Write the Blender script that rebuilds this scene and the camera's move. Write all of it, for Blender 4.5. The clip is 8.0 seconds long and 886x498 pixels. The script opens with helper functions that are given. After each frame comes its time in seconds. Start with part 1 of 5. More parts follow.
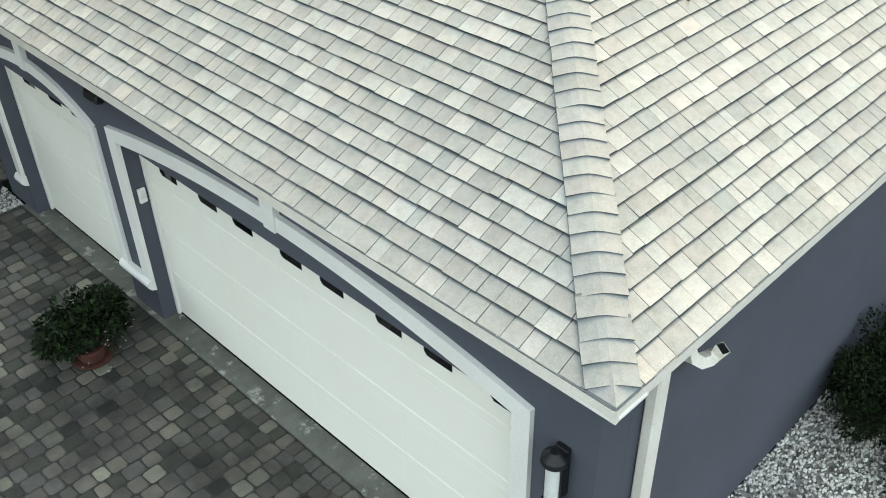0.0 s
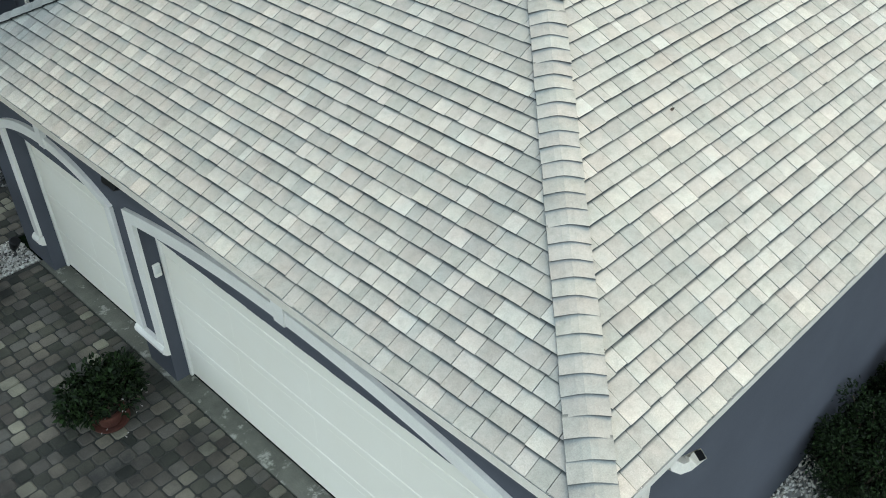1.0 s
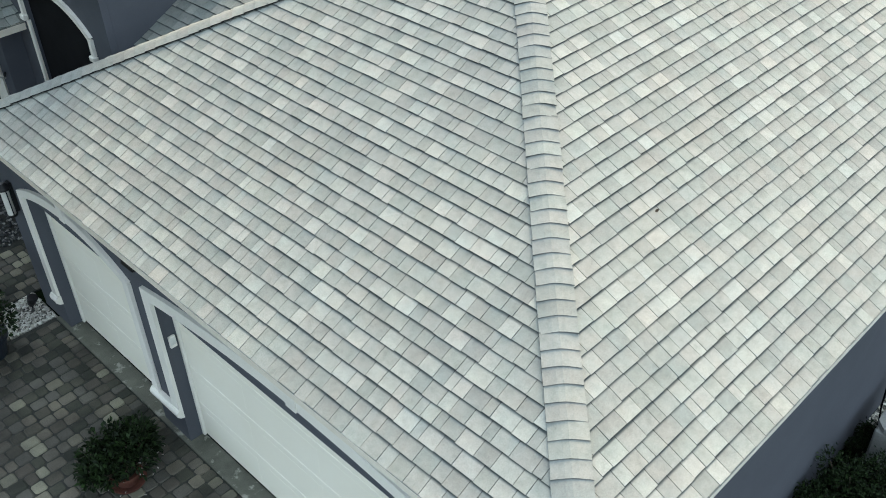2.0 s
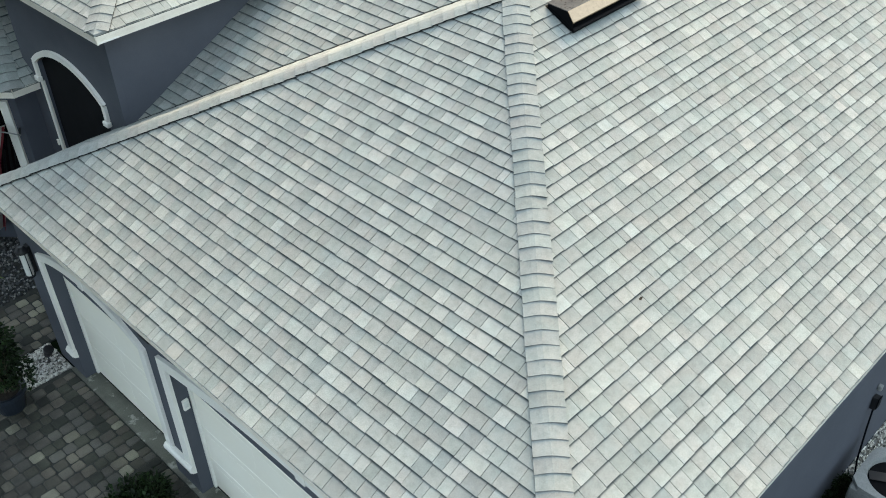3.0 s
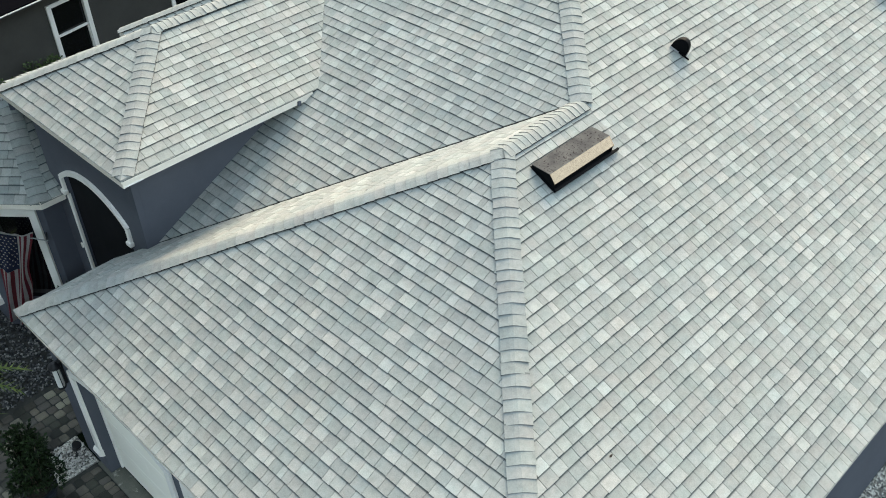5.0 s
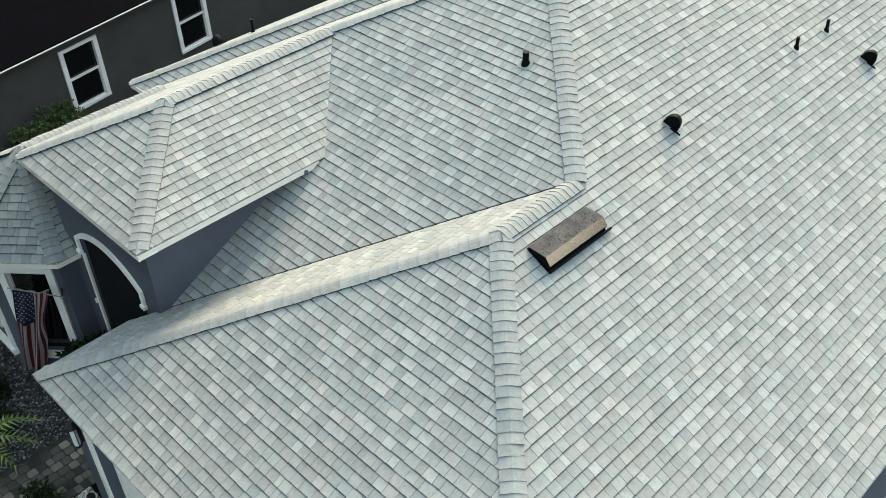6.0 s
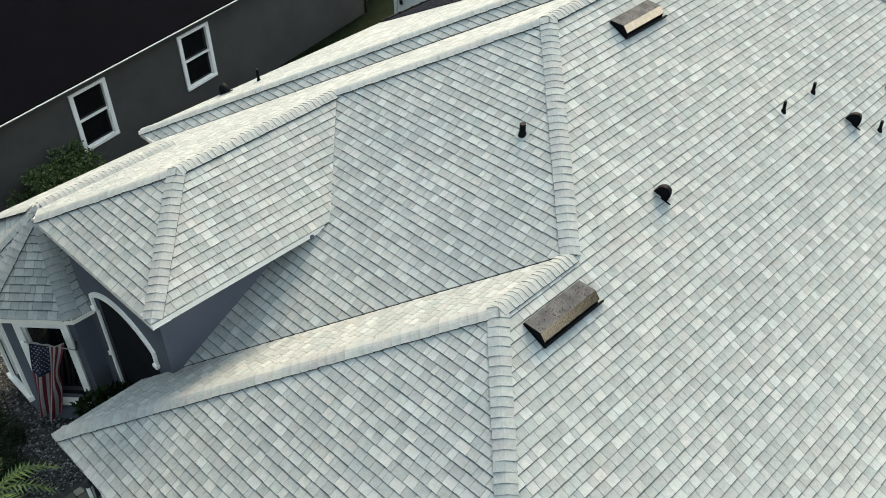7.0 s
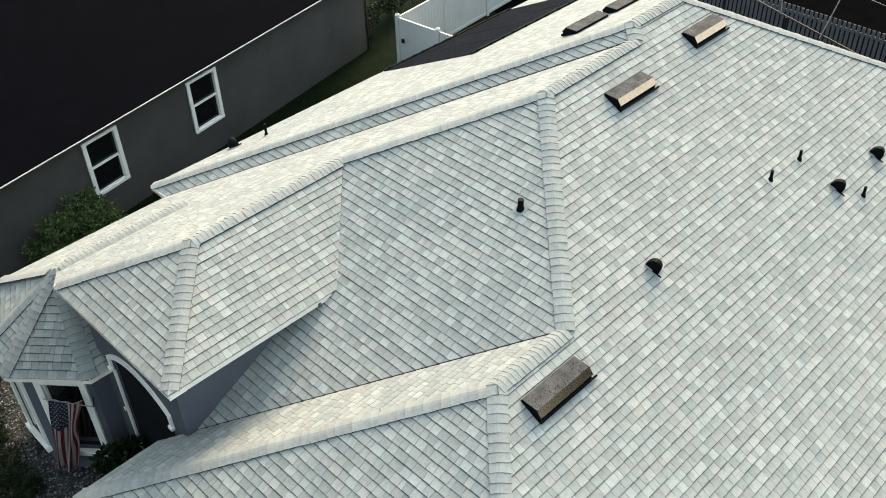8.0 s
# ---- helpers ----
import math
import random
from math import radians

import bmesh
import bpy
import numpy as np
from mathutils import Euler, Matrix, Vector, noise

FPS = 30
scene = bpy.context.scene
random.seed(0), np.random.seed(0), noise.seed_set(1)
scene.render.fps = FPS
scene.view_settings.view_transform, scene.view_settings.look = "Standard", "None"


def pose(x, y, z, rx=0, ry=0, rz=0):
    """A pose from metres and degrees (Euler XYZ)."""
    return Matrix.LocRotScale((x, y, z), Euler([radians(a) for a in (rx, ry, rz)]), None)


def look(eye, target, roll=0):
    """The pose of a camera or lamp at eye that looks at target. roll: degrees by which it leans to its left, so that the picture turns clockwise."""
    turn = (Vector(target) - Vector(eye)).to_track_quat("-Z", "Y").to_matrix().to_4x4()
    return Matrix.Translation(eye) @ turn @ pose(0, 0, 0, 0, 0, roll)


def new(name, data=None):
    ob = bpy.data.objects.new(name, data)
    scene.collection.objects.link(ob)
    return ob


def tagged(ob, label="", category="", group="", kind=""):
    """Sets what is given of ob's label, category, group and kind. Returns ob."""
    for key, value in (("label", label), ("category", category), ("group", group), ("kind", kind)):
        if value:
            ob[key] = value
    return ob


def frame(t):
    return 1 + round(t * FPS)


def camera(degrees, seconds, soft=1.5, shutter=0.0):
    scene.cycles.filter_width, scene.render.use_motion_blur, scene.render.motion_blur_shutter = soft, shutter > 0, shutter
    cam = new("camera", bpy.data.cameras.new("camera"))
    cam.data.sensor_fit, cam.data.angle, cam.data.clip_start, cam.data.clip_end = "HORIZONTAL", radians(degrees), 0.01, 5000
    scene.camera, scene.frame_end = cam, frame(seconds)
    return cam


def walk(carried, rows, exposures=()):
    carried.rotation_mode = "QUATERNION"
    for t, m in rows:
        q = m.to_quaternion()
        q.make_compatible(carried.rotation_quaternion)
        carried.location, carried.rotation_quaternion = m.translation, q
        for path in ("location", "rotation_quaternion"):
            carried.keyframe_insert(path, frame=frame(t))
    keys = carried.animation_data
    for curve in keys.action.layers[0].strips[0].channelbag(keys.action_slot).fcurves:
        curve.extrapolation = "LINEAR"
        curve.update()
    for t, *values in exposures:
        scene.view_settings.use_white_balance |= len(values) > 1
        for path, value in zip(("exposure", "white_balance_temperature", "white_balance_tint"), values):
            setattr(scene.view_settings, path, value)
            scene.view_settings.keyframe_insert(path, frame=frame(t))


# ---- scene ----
cam = camera(50.28, 8.0, soft=1.0)
walk(cam, [
    (0, pose(-3.037, -1.849, 6.562, 53.288, 1.094, -45.148)),
    (0.5, pose(-2.970, -1.826, 7.025, 52.979, 1.221, -45.063)),
    (1, pose(-2.920, -1.806, 7.500, 52.758, 1.315, -45.083)),
    (1.5, pose(-2.882, -1.780, 7.986, 52.582, 1.365, -45.127)),
    (3, pose(-2.809, -1.750, 9.499, 52.126, 1.457, -45.383)),
    (3.5, pose(-2.763, -1.737, 10.011, 51.816, 1.493, -45.448)),
    (4, pose(-2.696, -1.718, 10.544, 51.489, 1.535, -45.455)),
    (4.5, pose(-2.619, -1.701, 11.095, 51.284, 1.564, -45.442)),
    (6, pose(-2.392, -1.572, 12.805, 51.115, 1.407, -45.173)),
    (6.5, pose(-2.311, -1.516, 13.404, 51.031, 1.391, -45.150)),
    (7, pose(-2.233, -1.452, 14.043, 50.760, 1.393, -45.164)),
    (7.5, pose(-2.164, -1.389, 14.720, 50.585, 1.402, -45.166)),
    (8, pose(-2.099, -1.333, 15.436, 50.583, 1.397, -45.137)),
], exposures=[(0.0, 1.845, 8100, 11), (1.0, 1.665, 7800, 10.5), (1.5, 1.61, 7690, 10), (3.5, 1.53, 7370, 9), (6.0, 1.51, 7360, 9), (8.0, 1.54, 7560, 10)])

# ---------------------------------------------------------------- light
SUN_AZ, SUN_EL = math.atan2(0.88, 0.475), radians(38)      # from +y towards +x
world = bpy.data.worlds.new("sky")
scene.world = world
world.use_nodes = True
wn = world.node_tree.nodes
sky = wn.new("ShaderNodeTexSky")
sky.sky_type = "NISHITA"
sky.sun_disc = False
sky.sun_elevation, sky.sun_rotation = SUN_EL, SUN_AZ
sky.air_density, sky.dust_density, sky.ozone_density = 1.0, 2.0, 2.0
cover = wn.new("ShaderNodeMix")             # an even cloud cover over most of the blue
cover.data_type = "RGBA"
cover.inputs[0].default_value = 0.38
cover.inputs[7].default_value = (5.3, 6.95, 8.2, 1)
world.node_tree.links.new(sky.outputs[0], cover.inputs[6])
world.node_tree.links.new(cover.outputs[2], wn["Background"].inputs[0])
wn["Background"].inputs[1].default_value = 0.142
sun = new("sun", bpy.data.lights.new("sun", "SUN"))
sun.data.energy, sun.data.angle, sun.data.color = 2.06, radians(28), (1.0, 0.885, 0.70)
sun.matrix_world = look((math.sin(SUN_AZ) * math.cos(SUN_EL) * 60, math.cos(SUN_AZ) * math.cos(SUN_EL) * 60, math.sin(SUN_EL) * 60), (0, 0, 0))


# ---------------------------------------------------------------- materials
class Nodes:
    """A small wrapper round one material's node tree."""

    def __init__(self, name, rough=0.8, metal=0.0, spec=0.4):
        self.mat = bpy.data.materials.new(name)
        self.mat.use_nodes = True
        self.tree = self.mat.node_tree
        self.bsdf = self.tree.nodes["Principled BSDF"]
        self.bsdf.inputs["Roughness"].default_value = rough
        self.bsdf.inputs["Metallic"].default_value = metal
        self.bsdf.inputs["Specular IOR Level"].default_value = spec

    def add(self, kind, **values):
        node = self.tree.nodes.new("ShaderNode" + kind)
        for key, value in values.items():
            node.inputs[key.replace("_", " ")].default_value = value
        return node

    def link(self, a, b):
        self.tree.links.new(a, b)

    def noise(self, scale, detail=4.0, rough=0.6):
        tc = self.add("TexCoord")
        # generated in object space for real-world size
        n = self.add("TexNoise", Scale=scale, Detail=detail, Roughness=rough)
        self.link(tc.outputs["Object"], n.inputs["Vector"])
        return n.outputs["Fac"]

    def world_noise(self, scale, detail=4.0, rough=0.6):
        g = self.add("NewGeometry")
        n = self.add("TexNoise", Scale=scale, Detail=detail, Roughness=rough)
        self.link(g.outputs["Position"], n.inputs["Vector"])
        return n.outputs["Fac"]

    def ramp(self, fac, stops, interp="LINEAR"):
        r = self.tree.nodes.new("ShaderNodeValToRGB")
        r.color_ramp.interpolation = interp
        el = r.color_ramp.elements
        while len(el) < len(stops):
            el.new(0.5)
        for e, (pos, col) in zip(el, stops):
            e.position, e.color = pos, (*col, 1)
        self.link(fac, r.inputs[0])
        return r.outputs[0]

    def mix(self, fac, a, b, blend="MIX"):
        m = self.tree.nodes.new("ShaderNodeMix")
        m.data_type, m.blend_type = "RGBA", blend
        for sock, v in ((m.inputs[0], fac), (m.inputs[6], a), (m.inputs[7], b)):
            if isinstance(v, (int, float)):
                sock.default_value = v
            elif isinstance(v, tuple):
                sock.default_value = (*v, 1)
            else:
                self.link(v, sock)
        return m.outputs[2]

    def math(self, op, a, b=0.0):
        m = self.tree.nodes.new("ShaderNodeMath")
        m.operation = op
        for sock, v in zip(m.inputs, (a, b)):
            if isinstance(v, (int, float)):
                sock.default_value = v
            else:
                self.link(v, sock)
        return m.outputs[0]

    def any_random(self):
        """One number for each island of a joined mesh and for each single object."""
        g, o = self.add("NewGeometry"), self.add("ObjectInfo")
        return self.math("FRACT", self.math("ADD", g.outputs["Random Per Island"], o.outputs["Random"]))

    def color(self, c):
        if isinstance(c, tuple):
            self.bsdf.inputs["Base Color"].default_value = (*c, 1)
        else:
            self.link(c, self.bsdf.inputs["Base Color"])
        return self

    def bump(self, height, strength=0.3, dist=0.01):
        b = self.add("Bump", Strength=strength, Distance=dist)
        self.link(height, b.inputs["Height"])
        self.link(b.outputs[0], self.bsdf.inputs["Normal"])
        return self


def grainy(name, low, high, scale, rough=0.8, bump=0.2, dist=0.004, fine=60.0, metal=0.0, spec=0.4, amp=0.14):
    """A surface with slow stains and a fine grain between two colours."""
    n = Nodes(name, rough, metal, spec)
    slow, quick = n.world_noise(scale, 5), n.world_noise(fine, 3)
    c = n.ramp(slow, [(0.3, low), (0.7, high)])
    g = n.ramp(quick, [(0.3, (1 - amp * 1.3,) * 3), (0.7, (1 + amp * 0.7,) * 3)])
    n.color(n.mix(1.0, c, g, "MULTIPLY"))
    n.bump(quick, bump, dist)
    return n.mat


def shingle_material(name, stops, spread=1.0):
    """Pale mixed granules; each tab has its own tone and darkens towards its head, where the next course's shade is
    painted in.
    """
    n = Nodes(name, 0.92, 0, 0.25)
    r = n.any_random()
    tone = n.ramp(r, stops)
    r2 = n.math("FRACT", n.math("MULTIPLY", r, 17.3))
    hue = n.ramp(r2, [(0.0, (0.975, 1.0, 1.015)), (0.3, (0.988, 1.006, 0.992)), (0.55, (1.0, 1.0, 1.0)), (0.85, (1.012, 0.995, 1.0)), (1.0, (1.022, 0.995, 0.985))])
    uv = n.add("UVMap")
    sep = n.add("SeparateXYZ")
    n.link(uv.outputs[0], sep.inputs[0])
    patch = n.world_noise(9.0, 4, 0.6)
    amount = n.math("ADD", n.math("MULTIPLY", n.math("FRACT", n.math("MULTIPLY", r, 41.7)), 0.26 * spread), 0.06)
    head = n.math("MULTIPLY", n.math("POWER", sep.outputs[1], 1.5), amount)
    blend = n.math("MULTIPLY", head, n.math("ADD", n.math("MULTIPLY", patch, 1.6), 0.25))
    band = n.ramp(sep.outputs[1], [(0.79, (0, 0, 0)), (0.93, (1, 1, 1))])          # dark line painted in for the shadow under the next course's butt
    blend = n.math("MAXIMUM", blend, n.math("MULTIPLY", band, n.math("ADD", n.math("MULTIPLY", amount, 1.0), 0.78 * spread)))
    blot = n.ramp(n.world_noise(13, 5, 0.65), [(0.30, (0.86, 0.875, 0.87)), (0.50, (1.0, 1.0, 1.0)), (0.70, (1.09, 1.09, 1.085))])
    tint = n.ramp(n.world_noise(4.3, 3), [(0.35, (0.972, 1.003, 1.01)), (0.5, (1.0, 1.0, 1.0)), (0.65, (1.025, 0.995, 0.985))])
    wide = n.ramp(n.world_noise(0.45, 4), [(0.3, (0.925, 0.945, 0.955)), (0.7, (1.045, 1.035, 1.015))])
    grain_f = n.world_noise(420, 2, 0.5)
    grain = n.ramp(grain_f, [(0.35, (0.86, 0.86, 0.86)), (0.65, (1.10, 1.10, 1.10))])
    speck = n.ramp(n.world_noise(95, 3, 0.7), [(0.32, (0.88, 0.885, 0.885)), (0.50, (1.0, 1.0, 1.0)), (0.68, (1.10, 1.10, 1.095))])
    c = n.mix(1.0, tone, hue, "MULTIPLY")
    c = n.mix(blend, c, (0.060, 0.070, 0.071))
    for layer in (blot, tint, wide, speck, grain):
        c = n.mix(1.0, c, layer, "MULTIPLY")
    n.color(c).bump(grain_f, 0.25, 0.003)
    return n.mat


def island_material(name, stops, rough=0.85, bump=0.3, fine=90.0, dist=0.004, spec=0.35, stain=(0.72, 1.1)):
    n = Nodes(name, rough, 0, spec)
    r = n.any_random()
    c = n.ramp(r, stops)
    q = n.world_noise(fine, 4)
    c = n.mix(1.0, c, n.ramp(q, [(0.3, (0.75, 0.75, 0.75)), (0.7, (1.15, 1.15, 1.15))]), "MULTIPLY")
    s = n.world_noise(0.9, 4)
    c = n.mix(1.0, c, n.ramp(s, [(0.35, (stain[0], stain[0], stain[0] * 1.03)), (0.65, (stain[1], stain[1], stain[1] * 0.97))]), "MULTIPLY")
    n.color(c).bump(q, bump, dist)
    return n.mat


def stained_concrete():
    """Dark weathered concrete with pale worn smears."""
    n = Nodes("concrete_apron", 0.9, 0, 0.35)
    base = n.ramp(n.world_noise(2.2, 5), [(0.3, (0.085, 0.088, 0.072)), (0.7, (0.175, 0.175, 0.148))])
    smear = n.ramp(n.world_noise(3.4, 6, 0.7), [(0.56, (0, 0, 0)), (0.62, (1, 1, 1))])
    c = n.mix(smear, base, (0.34, 0.34, 0.30))
    q = n.world_noise(70, 3)
    c = n.mix(1.0, c, n.ramp(q, [(0.3, (0.8, 0.8, 0.8)), (0.7, (1.1, 1.1, 1.1))]), "MULTIPLY")
    n.color(c).bump(q, 0.4, 0.004)
    return n.mat


def leaf_material(name, dark, light, spec=0.4):
    n = Nodes(name, 0.55, 0, spec)
    n.color(n.ramp(n.any_random(), [(0.0, dark), (0.75, light), (1.0, tuple(min(1, v * 1.7) for v in light))]))
    n.bsdf.inputs["Transmission Weight"].default_value = 0.0
    return n.mat


def plain(name, color, rough=0.6, metal=0.0, spec=0.5):
    """Small factory-finished parts, with a light wear in the gloss."""
    n = Nodes(name, rough, metal, spec)
    w = n.world_noise(14, 4)
    n.color(n.mix(1.0, color, n.ramp(w, [(0.3, (0.88, 0.88, 0.88)), (0.7, (1.06, 1.06, 1.06))]), "MULTIPLY"))
    n.bsdf.inputs["Roughness"].default_value = rough
    return n.mat


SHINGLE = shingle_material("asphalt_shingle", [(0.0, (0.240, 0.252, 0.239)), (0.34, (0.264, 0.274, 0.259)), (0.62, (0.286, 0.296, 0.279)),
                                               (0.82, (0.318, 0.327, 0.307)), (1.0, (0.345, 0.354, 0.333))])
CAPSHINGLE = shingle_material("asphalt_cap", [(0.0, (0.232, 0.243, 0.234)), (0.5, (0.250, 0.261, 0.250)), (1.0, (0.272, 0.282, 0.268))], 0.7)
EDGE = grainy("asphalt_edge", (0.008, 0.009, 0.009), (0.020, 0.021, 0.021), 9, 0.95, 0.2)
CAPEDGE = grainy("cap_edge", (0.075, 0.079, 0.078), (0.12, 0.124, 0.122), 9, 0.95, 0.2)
STUCCO = grainy("grey_stucco", (0.073, 0.079, 0.096), (0.089, 0.096, 0.115), 1.3, 0.9, 0.3, 0.004, 130, amp=0.05)
TRIM = grainy("white_trim", (0.80, 0.77, 0.71), (0.88, 0.85, 0.785), 3.0, 0.6, 0.1, 0.002, 80, amp=0.05)
FASCIA = grainy("cream_fascia", (0.78, 0.71, 0.61), (0.89, 0.83, 0.73), 4.0, 0.55, 0.1, 0.002, 60, amp=0.06)
DOORW = grainy("garage_door_white", (0.95, 0.90, 0.775), (0.97, 0.93, 0.82), 0.9, 0.5, 0.05, 0.001, 140, amp=0.015)
CONCRETE = stained_concrete()
PAVER = island_material("cobble_paver", [(0.0, (0.026, 0.028, 0.023)), (0.2, (0.062, 0.061, 0.048)), (0.4, (0.080, 0.069, 0.058)), (0.6, (0.090, 0.087, 0.078)),
                                         (0.8, (0.134, 0.117, 0.094)), (0.92, (0.165, 0.156, 0.122)), (1.0, (0.25, 0.237, 0.182))], stain=(0.42, 1.4))
SAND = grainy("joint_sand", (0.026, 0.027, 0.024), (0.055, 0.054, 0.047), 8, 1.0, 0.4)
STONE = island_material("gravel_stone", [(0.0, (0.06, 0.06, 0.055)), (0.18, (0.24, 0.22, 0.19)), (0.4, (0.55, 0.53, 0.47)), (0.7, (0.80, 0.78, 0.71)), (1.0, (0.93, 0.92, 0.86))])
STONE_BED = grainy("gravel_bed", (0.20, 0.20, 0.19), (0.36, 0.35, 0.33), 16, 0.95, 0.6, 0.01, 60)
GRASS = grainy("lawn", (0.0026, 0.006, 0.002), (0.006, 0.0125, 0.004), 3.0, 0.95, 0.8, 0.02, 45, spec=0.05)
BLADE = leaf_material("grass_blade", (0.005, 0.010, 0.003), (0.012, 0.022, 0.006), 0.08)
LEAF = leaf_material("dark_leaf", (0.0035, 0.008, 0.003), (0.014, 0.028, 0.009), 0.15)
LEAF_MID = leaf_material("green_leaf", (0.022, 0.040, 0.012), (0.064, 0.102, 0.028))
LEAF_LIGHT = leaf_material("yellow_green_leaf", (0.04, 0.08, 0.02), (0.17, 0.22, 0.05))
BARK = grainy("bark", (0.05, 0.04, 0.03), (0.11, 0.085, 0.06), 18, 0.95, 0.6)
TERRACOTTA = grainy("terracotta", (0.085, 0.028, 0.020), (0.13, 0.045, 0.03), 6, 0.8, 0.2)
BLUEPOT = grainy("dark_glazed_pot", (0.013, 0.018, 0.026), (0.022, 0.029, 0.04), 5, 0.35, 0.1)
SOIL = grainy("potting_soil", (0.015, 0.012, 0.009), (0.04, 0.03, 0.022), 30, 1.0, 0.6)
BLACK = plain("black_metal", (0.010, 0.010, 0.011), 0.4, 0.0, 0.4)
RUBBER = plain("black_plastic", (0.0028, 0.0032, 0.0042), 0.6, 0.0, 0.06)
MILL = plain("bare_sheet_metal", (0.50, 0.355, 0.235), 0.16, 1.0)
VENTMETAL = plain("dark_vent_metal", (0.012, 0.012, 0.013), 0.3, 0.0)
def vent_top():
    """Brown-grey weathered sheet, pitted with dark specks."""
    n = Nodes("granulated_vent_top", 0.85, 0, 0.10)
    c = n.ramp(n.world_noise(5, 5), [(0.3, (0.040, 0.040, 0.041)), (0.7, (0.092, 0.088, 0.084))])
    pits = n.world_noise(38, 2, 0.5)
    n.color(n.mix(n.ramp(pits, [(0.60, (0, 0, 0)), (0.66, (1, 1, 1))]), c, (0.012, 0.008, 0.008)))
    n.bump(n.world_noise(150, 3), 0.3, 0.002)
    return n.mat


VENTTOP = vent_top()
GLASS = plain("dark_window_glass", (0.006, 0.006, 0.007), 0.06, 0.0, 0.5)
LAMPGLASS = plain("frosted_lamp_glass", (0.72, 0.72, 0.68), 0.35)
NWALL = grainy("dark_grey_neighbour_wall", (0.044, 0.042, 0.037), (0.064, 0.061, 0.053), 0.8, 0.9, 0.4, 0.005, 110)
NROOF = grainy("black_neighbour_roof", (0.0010, 0.0011, 0.0021), (0.0017, 0.0019, 0.0033), 2.0, 1.0, 0.5, 0.006, 40, spec=0.03)
VINYL = grainy("white_vinyl", (0.50, 0.51, 0.48), (0.56, 0.57, 0.53), 1.2, 0.4, 0.05)
SOLAR = plain("black_solar_mat", (0.0055, 0.0065, 0.0105), 0.7, 0.0, 0.06)
# near black: the enclosure's shade is put into the patio's colour
SHADEDSLAB = grainy("dark_wet_patio", (0.0018, 0.0018, 0.002), (0.0032, 0.0032, 0.0036), 1.5, 1.0, 0.2, spec=0.0)
# darker gravel, with the shade before the bay put into its colour
STONE_SHADED = island_material("grey_gravel_stone", [(0.0, (0.022, 0.024, 0.026)), (0.35, (0.075, 0.078, 0.081)), (0.75, (0.16, 0.162, 0.16)), (1.0, (0.42, 0.42, 0.41))])
LEAD = plain("pale_lead_flashing", (0.30, 0.305, 0.30), 0.6)
BRONZE = plain("dark_bronze_frame", (0.010, 0.010, 0.011), 0.5, 0.0, 0.2)
GREYSLAT = plain("grey_fence_slat", (0.075, 0.078, 0.085), 0.8)
ACPAINT = grainy("grey_cabinet_paint", (0.20, 0.205, 0.20), (0.27, 0.275, 0.265), 4, 0.5, 0.1)
# red and white darkened: the shade the flag hangs in is put into them
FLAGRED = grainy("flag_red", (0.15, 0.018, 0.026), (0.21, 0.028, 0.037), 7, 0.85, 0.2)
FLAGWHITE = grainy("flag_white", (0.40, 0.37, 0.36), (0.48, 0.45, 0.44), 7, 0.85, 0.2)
FLAGBLUE = grainy("flag_blue", (0.012, 0.016, 0.042), (0.02, 0.026, 0.062), 7, 0.85, 0.2)
ENTRYPANEL = grainy("dark_entry_screen", (0.006, 0.0065, 0.008), (0.011, 0.0115, 0.0135), 2, 0.8, 0.1, spec=0.1)
DARKROOM = grainy("dark_entry_wall", (0.016, 0.018, 0.024), (0.025, 0.027, 0.034), 2, 0.9, 0.2)


# ---------------------------------------------------------------- mesh helpers
def mesh_ob(name, bm, mats, parent=None, label="", smooth=False):
    bm.normal_update()
    me = bpy.data.meshes.new(name)
    bm.to_mesh(me)
    bm.free()
    for m in mats if isinstance(mats, (list, tuple)) else [mats]:
        me.materials.append(m)
    if smooth:
        me.polygons.foreach_set("use_smooth", [True] * len(me.polygons))
    ob = new(name, me)
    ob.parent = parent
    if label:
        tagged(ob, label)
    return ob


def part(name, bm, material, parent, label="", smooth=False):
    return mesh_ob(name, bm, material, parent, label, smooth)


def thing(name, label, category, at=(0, 0, 0), group=""):
    ob = new(name)
    ob.location = at
    ob.empty_display_size = 0.2
    return tagged(ob, label, category, group)


def boxm(x0, x1, y0, y1, z0, z1, bevel=0.0, bm=None, segments=1):
    own = bmesh.new()
    bmesh.ops.create_cube(own, size=1)
    for v in own.verts:
        v.co = Vector(((x0 + x1) / 2 + v.co.x * (x1 - x0), (y0 + y1) / 2 + v.co.y * (y1 - y0), (z0 + z1) / 2 + v.co.z * (z1 - z0)))
    if bevel:
        bmesh.ops.bevel(own, geom=own.edges[:], offset=bevel, segments=segments, affect="EDGES", profile=0.7)
    return join(bm, own)


def join(bm, own):
    """Adds the mesh own to bm, or gives it back where there is none."""
    if bm is None:
        return own
    me = bpy.data.meshes.new("tmp")
    own.to_mesh(me)
    own.free()
    bm.from_mesh(me)
    bpy.data.meshes.remove(me)
    return bm


def turned(bm, m):
    bm.transform(m)
    return bm


